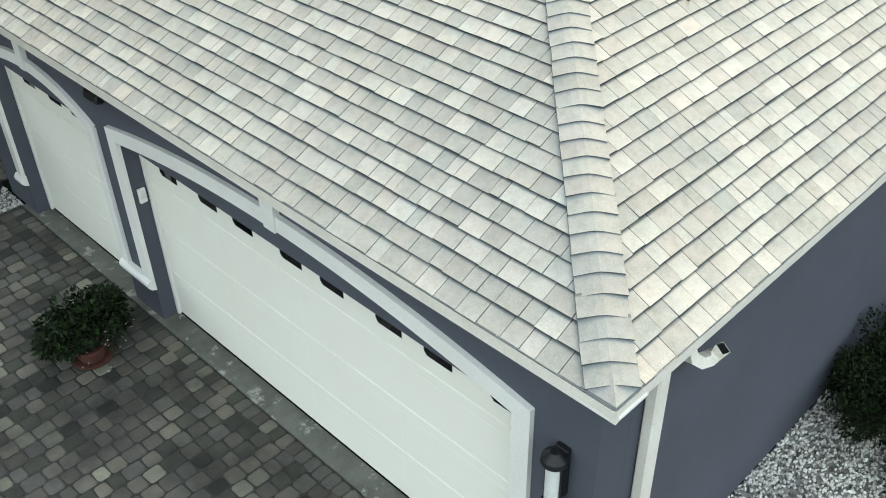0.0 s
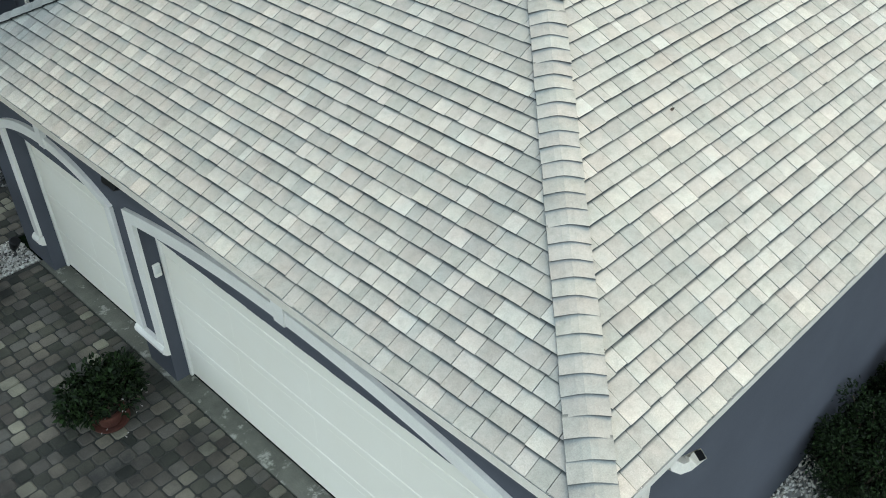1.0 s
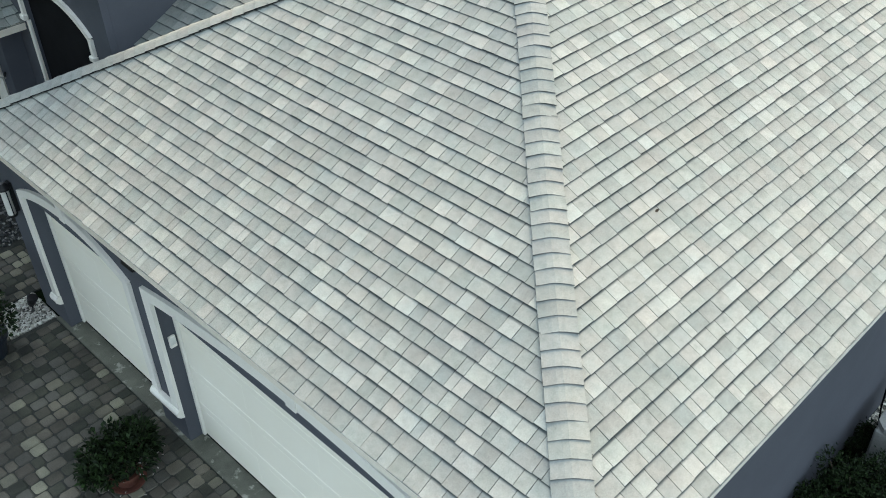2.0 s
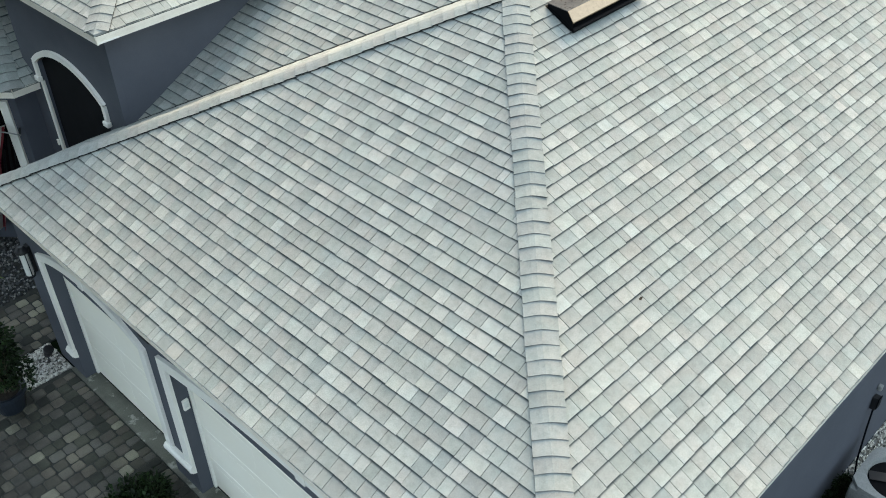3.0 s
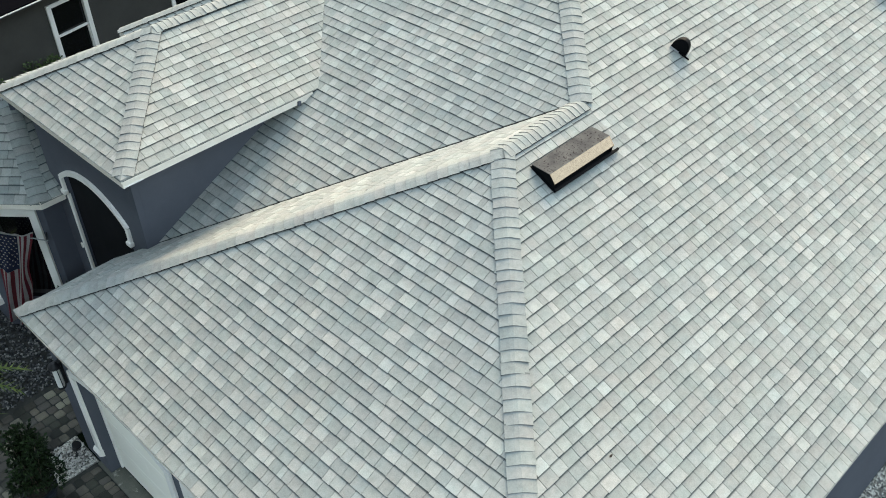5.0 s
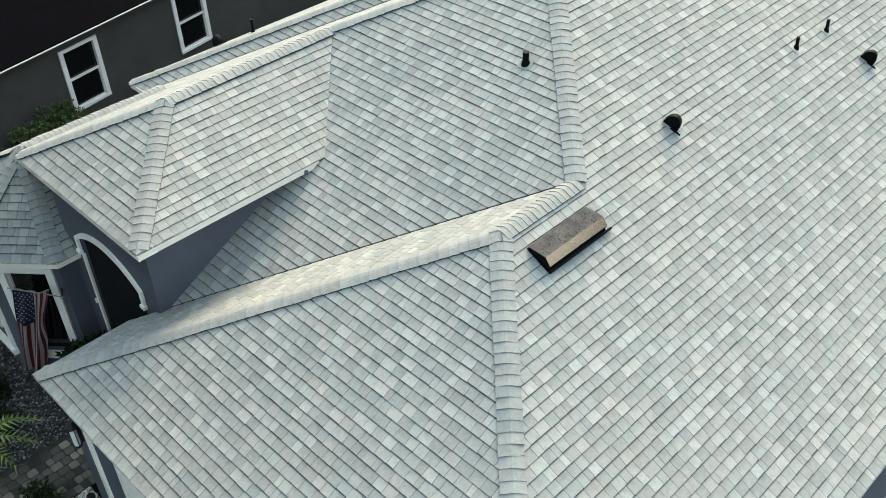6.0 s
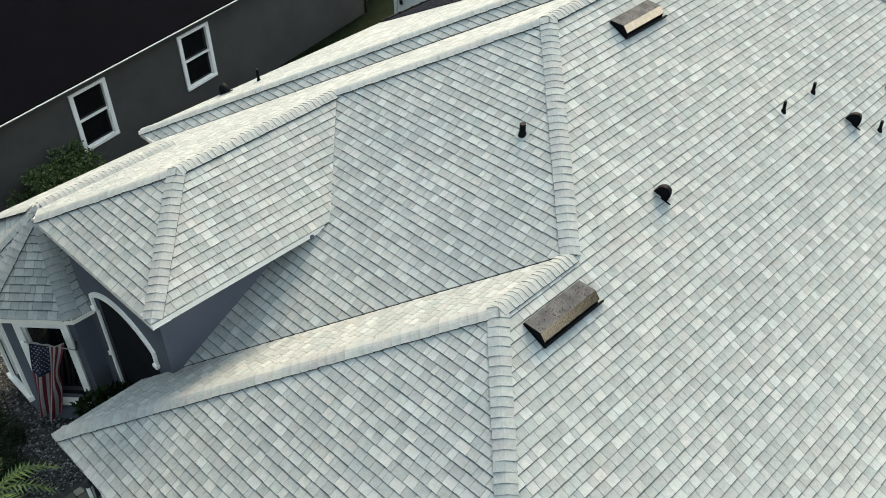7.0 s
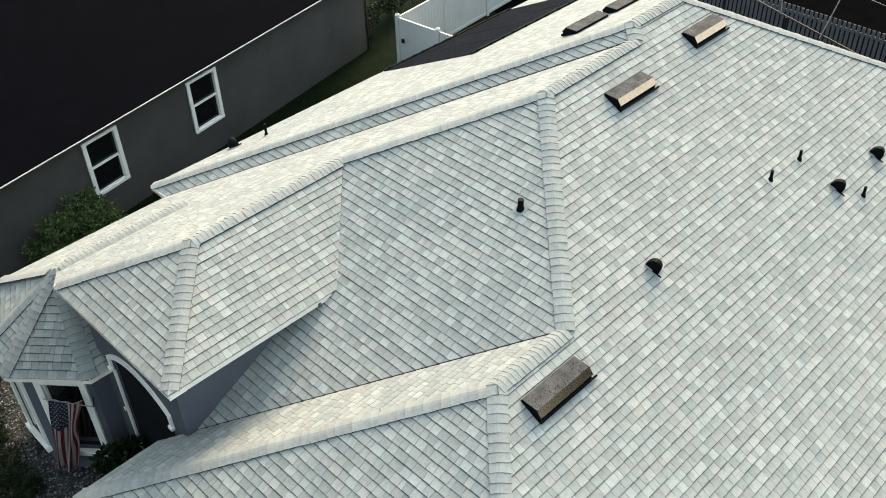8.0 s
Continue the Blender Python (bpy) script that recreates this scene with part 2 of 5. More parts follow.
def poly_prism(pts, depth_vec, bm=None):
    """A closed prism: the flat outline pts (3D), pushed along depth_vec."""
    own = bmesh.new()
    a = [own.verts.new(p) for p in pts]
    b = [own.verts.new(Vector(p) + Vector(depth_vec)) for p in pts]
    own.faces.new(a)
    own.faces.new(b[::-1])
    n = len(pts)
    for i in range(n):
        own.faces.new((a[i], b[i], b[(i + 1) % n], a[(i + 1) % n]))
    bmesh.ops.recalc_face_normals(own, faces=own.faces)
    return join(bm, own)


def tube(points, radius, sides=10, bm=None, caps=True, radii=None, twist=0.0):
    """A pipe along a line of points."""
    own = bmesh.new()
    rings = []
    pts = [Vector(p) for p in points]
    for i, p in enumerate(pts):
        d = (pts[min(i + 1, len(pts) - 1)] - pts[max(i - 1, 0)]).normalized()
        u = d.cross(Vector((0.3, 0.2, 1)) if abs(d.z) < 0.9 else Vector((1, 0.1, 0))).normalized()
        v = d.cross(u)
        r = radii[i] if radii else radius
        rings.append([own.verts.new(p + (u * math.cos(t) + v * math.sin(t)) * r) for t in (2 * math.pi * k / sides + twist for k in range(sides))])
    for a, b in zip(rings, rings[1:]):
        for k in range(sides):
            own.faces.new((a[k], a[(k + 1) % sides], b[(k + 1) % sides], b[k]))
    if caps:
        own.faces.new(rings[0][::-1])
        own.faces.new(rings[-1])
    bmesh.ops.recalc_face_normals(own, faces=own.faces)
    return join(bm, own)


def lathe(profile, sides=28, bm=None, at=(0, 0, 0)):
    """Turns a profile of (radius, height) round the upright axis."""
    own = bmesh.new()
    rings = [[own.verts.new((at[0] + r * math.cos(2 * math.pi * k / sides), at[1] + r * math.sin(2 * math.pi * k / sides), at[2] + z)) for k in range(sides)]
             for r, z in profile]
    for a, b in zip(rings, rings[1:]):
        for k in range(sides):
            own.faces.new((a[k], a[(k + 1) % sides], b[(k + 1) % sides], b[k]))
    own.faces.new(rings[0][::-1])
    own.faces.new(rings[-1])
    bmesh.ops.recalc_face_normals(own, faces=own.faces)
    return join(bm, own)


# ---------------------------------------------------------------- the plan
K = 0.512                # roof pitch
ZE = 2.94                # height of the garage eave
W = 9.514                # garage front, eave to eave
RG = W / 2               # garage ridge
XM = 1.545               # where the main front slope would meet the eave height
X2 = XM + RG
YR = 7.85                # main ridge
P3X = X2 + YR - RG
ZN, YN = 3.25, 15.08     # north eave
SX, SY, SZ = 1.63, 8.65, 4.70        # entry tower eave corner
SH = 1.83                # half width of the tower roof
XE = 22.1                # far end of the big slope
KV = 0.547               # pitch of the narrow return slope
XK, YK = 5.3, 15.7
EXPO = 0.147             # shown height of a shingle course
ZR = ZE + K * YR
CAP = 0.142              # shown length of a hip cap

house = thing("house", "single-storey house with pale grey shingled hip roofs and dark grey stucco", "house")


class Slope:
    """A roof plane: plan origin o, unit a along the eave, unit b up the slope, height z0 at b = 0."""

    def __init__(self, o, a, b, z0, k):
        self.o, self.a, self.b, self.z0, self.k = Vector((*o, 0)), Vector((*a, 0)), Vector((*b, 0)), z0, k
        self.n = (Vector((0, 0, 1)) - self.b * k).normalized()
        self.up = (self.b + Vector((0, 0, k))).normalized()

    def at(self, a, b, h=0.0):
        return self.o + self.a * a + self.b * b + Vector((0, 0, self.z0 + self.k * b)) + self.n * h

    def place(self, a, b):
        m = Matrix((self.a, self.up, self.n)).transposed().to_4x4()
        m.translation = self.at(a, b)
        return m


def clip(poly, cell):
    """The part of a flat polygon inside a convex, counter-clockwise cell."""
    for i in range(len(cell)):
        (x0, y0), (x1, y1) = cell[i], cell[(i + 1) % len(cell)]
        out = []
        for j in range(len(poly)):
            p, q = poly[j], poly[(j + 1) % len(poly)]
            dp = (x1 - x0) * (p[1] - y0) - (y1 - y0) * (p[0] - x0)
            dq = (x1 - x0) * (q[1] - y0) - (y1 - y0) * (q[0] - x0)
            if dp >= 0:
                out.append(p)
            if (dp >= 0) != (dq >= 0):
                t = dp / (dp - dq)
                out.append((p[0] + (q[0] - p[0]) * t, p[1] + (q[1] - p[1]) * t))
        poly = out
        if len(poly) < 3:
            return []
    return poly


EVEN = (0.008, 0.0095)
WIDTHS = (0.085, 0.12, 0.145, 0.165, 0.185, 0.215)
single_meshes = {}
LATER = []               # single shingles, linked at the end of the file


def tab_uv(me, per_vertex):
    """Lays u across and v up each tab."""
    layer = me.uv_layers.new(name="tab")
    flat = [x for loop in me.loops for x in per_vertex[loop.vertex_index]]
    layer.data.foreach_set("uv", flat)


def shingle_mesh(wi, thick, length):
    """One whole shingle tab in its own frame: butt at y = 0, thinning up the slope."""
    key = (wi, thick, length)
    if key not in single_meshes:
        w = WIDTHS[wi] - 0.0050
        v = [(0, 0, -0.004), (w, 0, -0.004), (w, length, -0.004), (0, length, -0.004),
             (0, 0, thick), (w, 0, thick), (w, length, 0.003), (0, length, 0.003)]
        me = bpy.data.meshes.new("shingle")
        me.from_pydata(v, [], [(4, 5, 6, 7), (0, 1, 5, 4), (1, 2, 6, 5), (3, 0, 4, 7)])
        me.materials.append(SHINGLE)
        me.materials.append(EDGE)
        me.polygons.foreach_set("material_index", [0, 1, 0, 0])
        tab_uv(me, [(0, 0), (1, 0), (1, 1), (0, 1)] * 2)
        single_meshes[key] = me
    return single_meshes[key]


def shingled(name, s, cells, seed, near=None, deck=True, thicks=(0.0075, 0.010, 0.0125)):
    """Covers the cells of the slope s with courses of single tabs."""
    rng = random.Random(seed)
    amin = min(p[0] for c in cells for p in c)
    amax = max(p[0] for c in cells for p in c)
    bmax = max(p[1] for c in cells for p in c)
    bmin = min(p[1] for c in cells for p in c)
    if deck:
        bm = bmesh.new()
        for c in cells:
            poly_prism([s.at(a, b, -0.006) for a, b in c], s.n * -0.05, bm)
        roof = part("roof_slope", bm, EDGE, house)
    run = EXPO / math.sqrt(1 + s.k ** 2)
    verts, faces, mats, uvs = [], [], [], []
    count = 0
    for r in range(int(math.floor(bmin / run)), int(bmax / run) + 1):
        b0, b1 = r * run, (r + 1) * run
        wob = rng.uniform(-0.003, 0.003)
        a = amin - rng.uniform(0, 0.3)
        last = -1
        while a < amax:
            wi = rng.choice((0, 1, 2, 2, 3, 3, 3, 3, 4, 4, 4, 5))
            if wi == last:
                wi = rng.randrange(6)
            last = wi
            w = WIDTHS[wi]
            thick = rng.choice(thicks)
            b0w = b0 + wob + rng.uniform(-0.004, 0.004) - (0.012 if r == 0 else 0)
            rect = [(a, b0w), (a + w - 0.0050, b0w), (a + w - 0.0050, b1 + 0.004), (a, b1 + 0.004)]
            for c in cells:
                q = clip(rect, c)
                if len(q) < 3:
                    continue
                area = abs(sum(q[i][0] * q[(i + 1) % len(q)][1] - q[(i + 1) % len(q)][0] * q[i][1] for i in range(len(q)))) / 2
                whole = area > 0.985 * (w - 0.0050) * (b1 + 0.004 - b0w)
                if area < 0.0003:
                    continue
                if whole and near and count < 300 and near(a, b0):
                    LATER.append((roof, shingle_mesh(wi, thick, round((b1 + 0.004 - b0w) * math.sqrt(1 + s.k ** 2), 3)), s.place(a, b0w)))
                    count += 1
                    continue
                i0, n = len(verts), len(q)
                for h0 in (False, True):
                    for x, y in q:
                        f = (y - b0w) / (b1 + 0.004 - b0w)
                        verts.append(s.at(x, y, thick + (0.003 - thick) * f if h0 else -0.004))
                        uvs.append(((x - a) / w, f))
                faces.append(tuple(range(i0 + n, i0 + 2 * n)))
                mats.append(0)
                for j in range(n):
                    k2 = (j + 1) % n
                    faces.append((i0 + j, i0 + k2, i0 + n + k2, i0 + n + j))
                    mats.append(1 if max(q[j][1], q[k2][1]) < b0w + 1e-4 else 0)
            a += w
    me = bpy.data.meshes.new("shingle_field")
    me.from_pydata(verts, [], faces)
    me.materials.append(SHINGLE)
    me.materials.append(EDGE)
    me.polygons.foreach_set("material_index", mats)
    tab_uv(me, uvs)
    ob = new("shingle_field", me)
    ob.parent = roof
    tagged(ob, kind="stuff")
    return roof


# slopes: garage front, south, garage north, main front, tower front and side, north, return, far north, back
s_front = Slope((0, 0), (0, 1), (1, 0), ZE, K)
s_south = Slope((0, 0), (1, 0), (0, 1), ZE, K)
s_gnorth = Slope((0, W), (1, 0), (0, -1), ZE, K)
s_main = Slope((XM, 0), (0, 1), (1, 0), ZE, K)
s_tfront = Slope((SX, SY), (0, 1), (1, 0), SZ, K)
s_tside = Slope((SX, SY), (1, 0), (0, 1), SZ, K)
s_north = Slope((0, YN), (1, 0), (0, -1), ZN, K)
s_return = Slope((XK, 0), (0, 1), (1, 0), ZN, KV)
s_far = Slope((0, YK), (1, 0), (0, -1), ZN, K)
s_back = Slope((XE, 0), (0, 1), (-1, 0), ZE, K)
YF = (ZN - ZE + K * YK) / (2 * K)          # far ridge
XF = XK + K * (YK - YF) / KV               # far ridge's near end
XV = XK + K * (YN - YR) / KV               # where the return valley meets the main ridge


def ccw(c):
    area = sum(c[i][0] * c[(i + 1) % len(c)][1] - c[(i + 1) % len(c)][0] * c[i][1] for i in range(len(c)))
    return c if area > 0 else c[::-1]


def cells_of(*cs):
    return [ccw(c) for c in cs]


shingled("front", s_front, cells_of([(0, -0.02), (W, -0.02), (RG, RG)]), 3, near=lambda a, b: a < 3.6)
shingled("south", s_south, cells_of([(0, -0.02), (X2, -0.02), (X2, RG), (RG, RG)],
                                    [(X2, -0.02), (P3X, -0.02), (P3X, YR), (X2, RG)],
                                    [(P3X, -0.02), (XV, -0.02), (XV, YR), (P3X, YR)],
                                    [(XV, -0.02), (XE, -0.02), (XE - YF, YF), (XF, YF), (XV, YR)]), 5, near=lambda a, b: a < 3.8)
shingled("gnorth", s_gnorth, cells_of([(0, -0.02), (XM, -0.02), (X2, RG), (RG, RG)]), 7, thicks=EVEN)
VG = 0.034               # gap at the garage valley, over a dark strip drawn for its shadow line
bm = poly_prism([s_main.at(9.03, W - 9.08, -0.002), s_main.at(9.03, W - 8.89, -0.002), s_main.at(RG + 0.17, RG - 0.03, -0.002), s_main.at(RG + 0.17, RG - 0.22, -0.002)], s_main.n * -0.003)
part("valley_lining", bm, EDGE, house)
shingled("main", s_main, cells_of([(RG, RG + VG), (YR, W - YR + VG), (YR, P3X - XM)],
                                  [(YR, W - YR + VG), (9.06, W - 9.06 + VG), (9.06, P3X + YR - 9.06 - XM), (YR, P3X - XM)],
                                  [(9.06, 9.06 - 3.667 - XM), (10.456, 6.789 - XM), (9.06, P3X + YR - 9.06 - XM)]), 9)
shingled("tower_front", s_tfront, cells_of([(0, -0.02), (2 * SH, -0.02), (SH, SH)]), 11)
shingled("tower_side", s_tside, cells_of([(0, -0.02), (3.336, -0.02), (3.336 + SH, SH), (SH, SH)]), 13)
# strip coloured dark in place of the tower valley's shadow line
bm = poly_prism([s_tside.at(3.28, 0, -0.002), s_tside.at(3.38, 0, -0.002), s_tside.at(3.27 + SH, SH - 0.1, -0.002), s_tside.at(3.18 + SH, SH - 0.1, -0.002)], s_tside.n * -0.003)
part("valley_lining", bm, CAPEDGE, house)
YQ = SY + SH
shingled("north", s_north, cells_of([(SX, YN - 12.31), (2.05, YN - 12.31), (2.05, YN - 11.89)],
                                    [(SX, YN - 12.31), (2.05, YN - 13.30), (2.05, YN - 12.31)],
                                    [(2.05, -0.02), (SX + SH, -0.02), (SX + SH, YN - YQ), (2.05, YN - 11.89)],
                                    [(1.46, -0.02), (2.05, -0.02), (2.05, YN - 13.35)],
                                    [(SX + SH, -0.02), (XK, -0.02), (6.79, YN - 13.3), (6.79, YN - YQ), (SX + SH, YN - YQ)],
                                    [(6.79, (6.79 - XK) * KV / K), (P3X, (P3X - XK) * KV / K), (P3X, YN - YR), (6.79, YN - YQ)],
                                    [(P3X, (P3X - XK) * KV / K), (XV, YN - YR), (P3X, YN - YR)],
                                    [(XK, -0.02), (6.79, (6.79 - XK) * KV / K), (6.79, YN - 13.3)]), 15, thicks=EVEN)
# the return valley's shadow line, put in as a dark strip
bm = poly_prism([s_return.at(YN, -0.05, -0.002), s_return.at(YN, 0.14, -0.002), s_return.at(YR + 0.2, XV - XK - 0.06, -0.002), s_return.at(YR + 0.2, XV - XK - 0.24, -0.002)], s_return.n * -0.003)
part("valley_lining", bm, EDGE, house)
shingled("return", s_return, cells_of([(YK, -0.02), (YN, 0.02), (YR + 0.02, XV - XK + 0.03), (YF, XF - XK)]), 17)
shingled("far", s_far, cells_of([(XK, -0.02), (XE - 0.5, -0.02), (XE - YF, YK - YF), (XF, YK - YF)]), 19, thicks=EVEN)
bm = poly_prism([s_back.at(0, 0), s_back.at(YK, 0.4), s_back.at(YF, YF)], s_back.n * -0.05)
part("roof_slope", bm, SHINGLE, house)

# bay roof: five facets round one peak
BAY_EAVE = [(1.9, 11.66), (1.46, 11.66), (0.39, 12.88), (0.39, 13.82), (1.46, 15.04), (2.05, 15.06)]
PEAK = Vector((2.05, 13.32, 4.225))


def facet(p, q, seed):
    """A shingled triangle of the bay roof on the eave from p to q."""
    p, q = Vector(p), Vector(q)
    a = (q - p).normalized()
    b = Vector((-a.y, a.x))
    if (PEAK.xy - p).dot(b) < 0:
        p, q, a = q, p, -a
        b = Vector((-a.y, a.x))
    rise = (PEAK.xy - p).dot(b)
    s = Slope(p, a, b, ZE, (PEAK.z - ZE) / rise)
    top = ((PEAK.xy - p).dot(a), rise)
    shingled("bay", s, cells_of([(0, -0.02), ((q - p).length, -0.02), top]), seed)


for i in range(1, 3):
    facet(BAY_EAVE[i], BAY_EAVE[i + 1], 30 + i)
pa, pb = Vector((*BAY_EAVE[3], ZE)), Vector((1.46, YN, ZN))
pn = (pb - pa).cross(PEAK - pa).normalized()
pn = pn if pn.z > 0 else -pn
up2 = Vector((-pn.x, -pn.y)).normalized()
al2 = Vector((up2.y, -up2.x))
s_diag = Slope(pa.xy, al2, up2, ZE, math.hypot(pn.x, pn.y) / pn.z)
shingled("bay", s_diag, cells_of([((q.xy - pa.xy).dot(al2), (q.xy - pa.xy).dot(up2)) for q in (pa, pb, PEAK)]), 33)
s_bay = Slope((1.46, 11.66), (1, 0), (0, 1), ZE, (PEAK.z - ZE) / (PEAK.y - 11.66))
shingled("bay_side", s_bay, cells_of([(0, -0.02), (2.4, -0.02), (2.4, PEAK.y - 11.66), (PEAK.x - 1.46, PEAK.y - 11.66)]), 35)


# ---------------------------------------------------------------- hip and ridge caps
cap_meshes = {}


def cap_mesh(slope, half=0.15, step=CAP):
    key = (round(slope, 3), half, step)
    if key not in cap_meshes:
        ys = [-half, -half * 0.66, -half * 0.33, 0, half * 0.33, half * 0.66, half]
        v, f, mi = [], [], []
        for x, lift in ((0.0, 0.025), (step + 0.02, 0.016)):
            for h in (0.0, -0.006):
                for y in ys:
                    skirt = 0.006 if h and abs(y) == half else 0.0
                    v.append((x, y, lift + h - skirt - slope * (math.sqrt(y * y + 0.0016) - 0.04)))
        n = len(ys)
        for i in range(n - 1):
            f.append((i, 2 * n + i, 2 * n + i + 1, i + 1))
            mi.append(0)
            f.append((i + 1, n + i + 1, n + i, i))
            mi.append(1)
        f += [(0, n, 3 * n, 2 * n), (n - 1, 3 * n - 1, 4 * n - 1, 2 * n - 1)]
        mi += [2, 2]
        me = bpy.data.meshes.new("cap")
        me.from_pydata(v, [], f)
        me.materials.append(CAPSHINGLE)
        me.materials.append(CAPEDGE)
        me.materials.append(EDGE)
        me.polygons.foreach_set("material_index", mi)
        bm = bmesh.new()
        bm.from_mesh(me)
        bmesh.ops.recalc_face_normals(bm, faces=bm.faces)
        top = max(bm.faces, key=lambda q: q.calc_center_median().z)
        if top.normal.z < 0:
            bmesh.ops.reverse_faces(bm, faces=bm.faces)
        bm.to_mesh(me)
        bm.free()
        tab_uv(me, [((p.co.y / half + 1) / 2, min(1.0, p.co.x / step)) for p in me.vertices])
        cap_meshes[key] = me
    return cap_meshes[key]


def capped(low, high, slope, seed, half=0.15, step=CAP):
    """A line of overlapping caps from the low to the high end."""
    low, high = Vector(low), Vector(high)
    rng = random.Random(seed)
    d = high - low
    x = d.normalized()
    y = Vector((0, 0, 1)).cross(x).normalized()
    z = x.cross(y)
    bm = bmesh.new()
    vs = [bm.verts.new(p + y * w + z * h) for p in (low + x * 0.12, high) for w, h in ((-0.1, -0.1 * slope - 0.025), (0, -0.012), (0.1, -0.1 * slope - 0.025), (0, -0.08))]
    for i in range(4):
        bm.faces.new((vs[i], vs[(i + 1) % 4], vs[4 + (i + 1) % 4], vs[4 + i]))
    bm.faces.new(vs[:4])
    bm.faces.new(vs[4:][::-1])
    ridge = part("roof_ridge", bm, EDGE, house)
    me = cap_mesh(slope, half, step)
    count = round(d.length / step)
    for i in range(count):
        m = Matrix((x, y, z)).transposed().to_4x4() @ pose(0, 0, 0, rng.uniform(-2, 2), rng.uniform(-0.6, 0.6), rng.uniform(-1.3, 1.3))
        m.translation = low + x * (i * d.length / count) + y * rng.uniform(-0.004, 0.004)
        LATER.append((ridge, me, m))


HS, RS = K / math.sqrt(2) * 0.94, K
P1 = (RG, RG, ZE + K * RG)
P2 = (X2, RG, ZE + K * RG)
P3 = (P3X, YR, ZR)
Q1 = (SX + SH, YQ, SZ + K * SH)
Q2 = (6.79, YQ, SZ + K * SH)
R4 = (XV, YR, ZR)
F4 = (XF, YF, ZE + K * YF)
capped((0.075, 0.075, ZE + K * 0.075), P1, HS, 1)
capped((0.075, W - 0.075, ZE + K * 0.075), P1, HS, 2)
RIDGE = 0.096            # ridges are capped more tightly than hips
capped(P1, P2, RS, 3, step=RIDGE)
capped(P2, P3, HS, 4)
capped(Q2, P3, HS, 5)
capped(Q1, Q2, RS, 6, step=RIDGE)
capped((SX + 0.05, SY + 0.05, SZ + 0.025), Q1, HS, 7)
capped((SX + 0.05, SY + 2 * SH - 0.05, SZ + 0.025), Q1, HS, 8)
capped(P3, R4, RS, 9, step=RIDGE)
capped(R4, F4, HS, 10)
capped((XK + 0.03, YK - 0.03, ZN + 0.015), F4, HS, 11)
capped(F4, (XE - YF, YF, ZE + K * YF), RS, 12, step=RIDGE)
capped((XE - 0.05, 0.05, ZE + 0.025), (XE - YF, YF, ZE + K * YF), HS, 13)
for i in range(1, 4):
    foot = Vector((*BAY_EAVE[i], ZE + 0.01))
    capped(foot, PEAK + (foot - PEAK).normalized() * 0.12, 0.25, 20 + i)
part("peak_cap", lathe([(0.19, -0.115), (0.10, -0.045), (0.012, 0.022)], 7, at=tuple(PEAK)), CAPSHINGLE, house)
capped((1.46, YN, ZN + 0.01), PEAK - Vector((0.05, -0.15, 0.085)), 0.15, 24)
capped(PEAK + Vector((0.06, 0, -0.005)), (4.85, 13.32, 4.225), 0.42, 26, step=RIDGE)


def corner_cap(x, y, z, way=1):
    """The lowest cap of a hip, trimmed to the corner of the eaves."""
    at = lambda px, py, h: Vector((x + px, y + way * py, z + K * min(px, py) + h))
    bm = bmesh.new()
    for side in ((0.215, -0.016), (-0.016, 0.215)):
        poly_prism([at(-0.016, -0.016, 0.024), at(*side, 0.024), at(0.115, 0.115, 0.030)], (0, 0, -0.03), bm)
    part("corner_cap", bm, CAPSHINGLE, house)


corner_cap(0, 0, ZE)
corner_cap(0, W, ZE, -1)
corner_cap(SX, SY, SZ)


# ---------------------------------------------------------------- eaves
def eave(p, q, z, out, depth=0.30, tall=0.115):
    """Fascia board, drip edge and soffit along the eave from p to q; out points away from the house."""
    p, q, out = Vector((*p, 0)), Vector((*q, 0)), Vector((*out, 0))
    up = Vector((0, 0, 1))
    a, b = p + up * (z - 0.016), q + up * (z - 0.016)
    bm = poly_prism([a, a - out * 0.025, a - out * 0.025 - up * tall, a - up * tall], b - a)
    fascia = part("fascia", bm, FASCIA, house)
    bm = poly_prism([a + out * 0.014 + up * 0.012, a - out * 0.05 + up * 0.022, a - out * 0.05 + up * 0.016, a + out * 0.004 + up * 0.004, a + out * 0.004 - up * 0.045, a + out * 0.014 - up * 0.045], b - a)
    part("drip_edge", bm, FASCIA, fascia)
    bm = poly_prism([a - out * 0.027 - up * (tall - 0.02), a - out * depth - up * (tall - 0.02), a - out * depth - up * (tall - 0.005), a - out * 0.027 - up * (tall - 0.005)], b - a)
    part("soffit", bm, TRIM, fascia)


eave((0, -0.013), (0, W), ZE, (-1, 0))
eave((-0.001, 0), (XE, 0), ZE, (0, -1))
eave((0, W), (XM, W), ZE, (0, 1))
eave((SX, SY - 0.013), (SX, SY + 2 * SH), SZ, (-1, 0))
eave((SX - 0.001, SY), (4.85, SY), SZ, (0, -1))
part("kick_out", turned(boxm(-0.025, 0.03, -0.02, 0.02, -0.05, 0.02, 0.006), pose(4.58, SY - 0.02, SZ - 0.09, 0, 10, 0)), STUCCO, house)
eave((1.46, YN), (XK, YN), ZN, (0, 1))
eave((XK, YN), (XK, YK), ZN, (-1, 0))
eave((XK, YK), (XE, YK), ZN, (0, 1))
for i in range(0, 3):
    p, q = Vector(BAY_EAVE[i]), Vector(BAY_EAVE[i + 1])
    t = (q - p).normalized()
    o = Vector((-t.y, t.x))
    if (PEAK.xy - p).dot(o) > 0:
        o = -o
    eave(p, q, ZE, o, 0.26)

# ---------------------------------------------------------------- walls
WX, WY = 0.18, 0.18       # faces of the garage front and the south wall
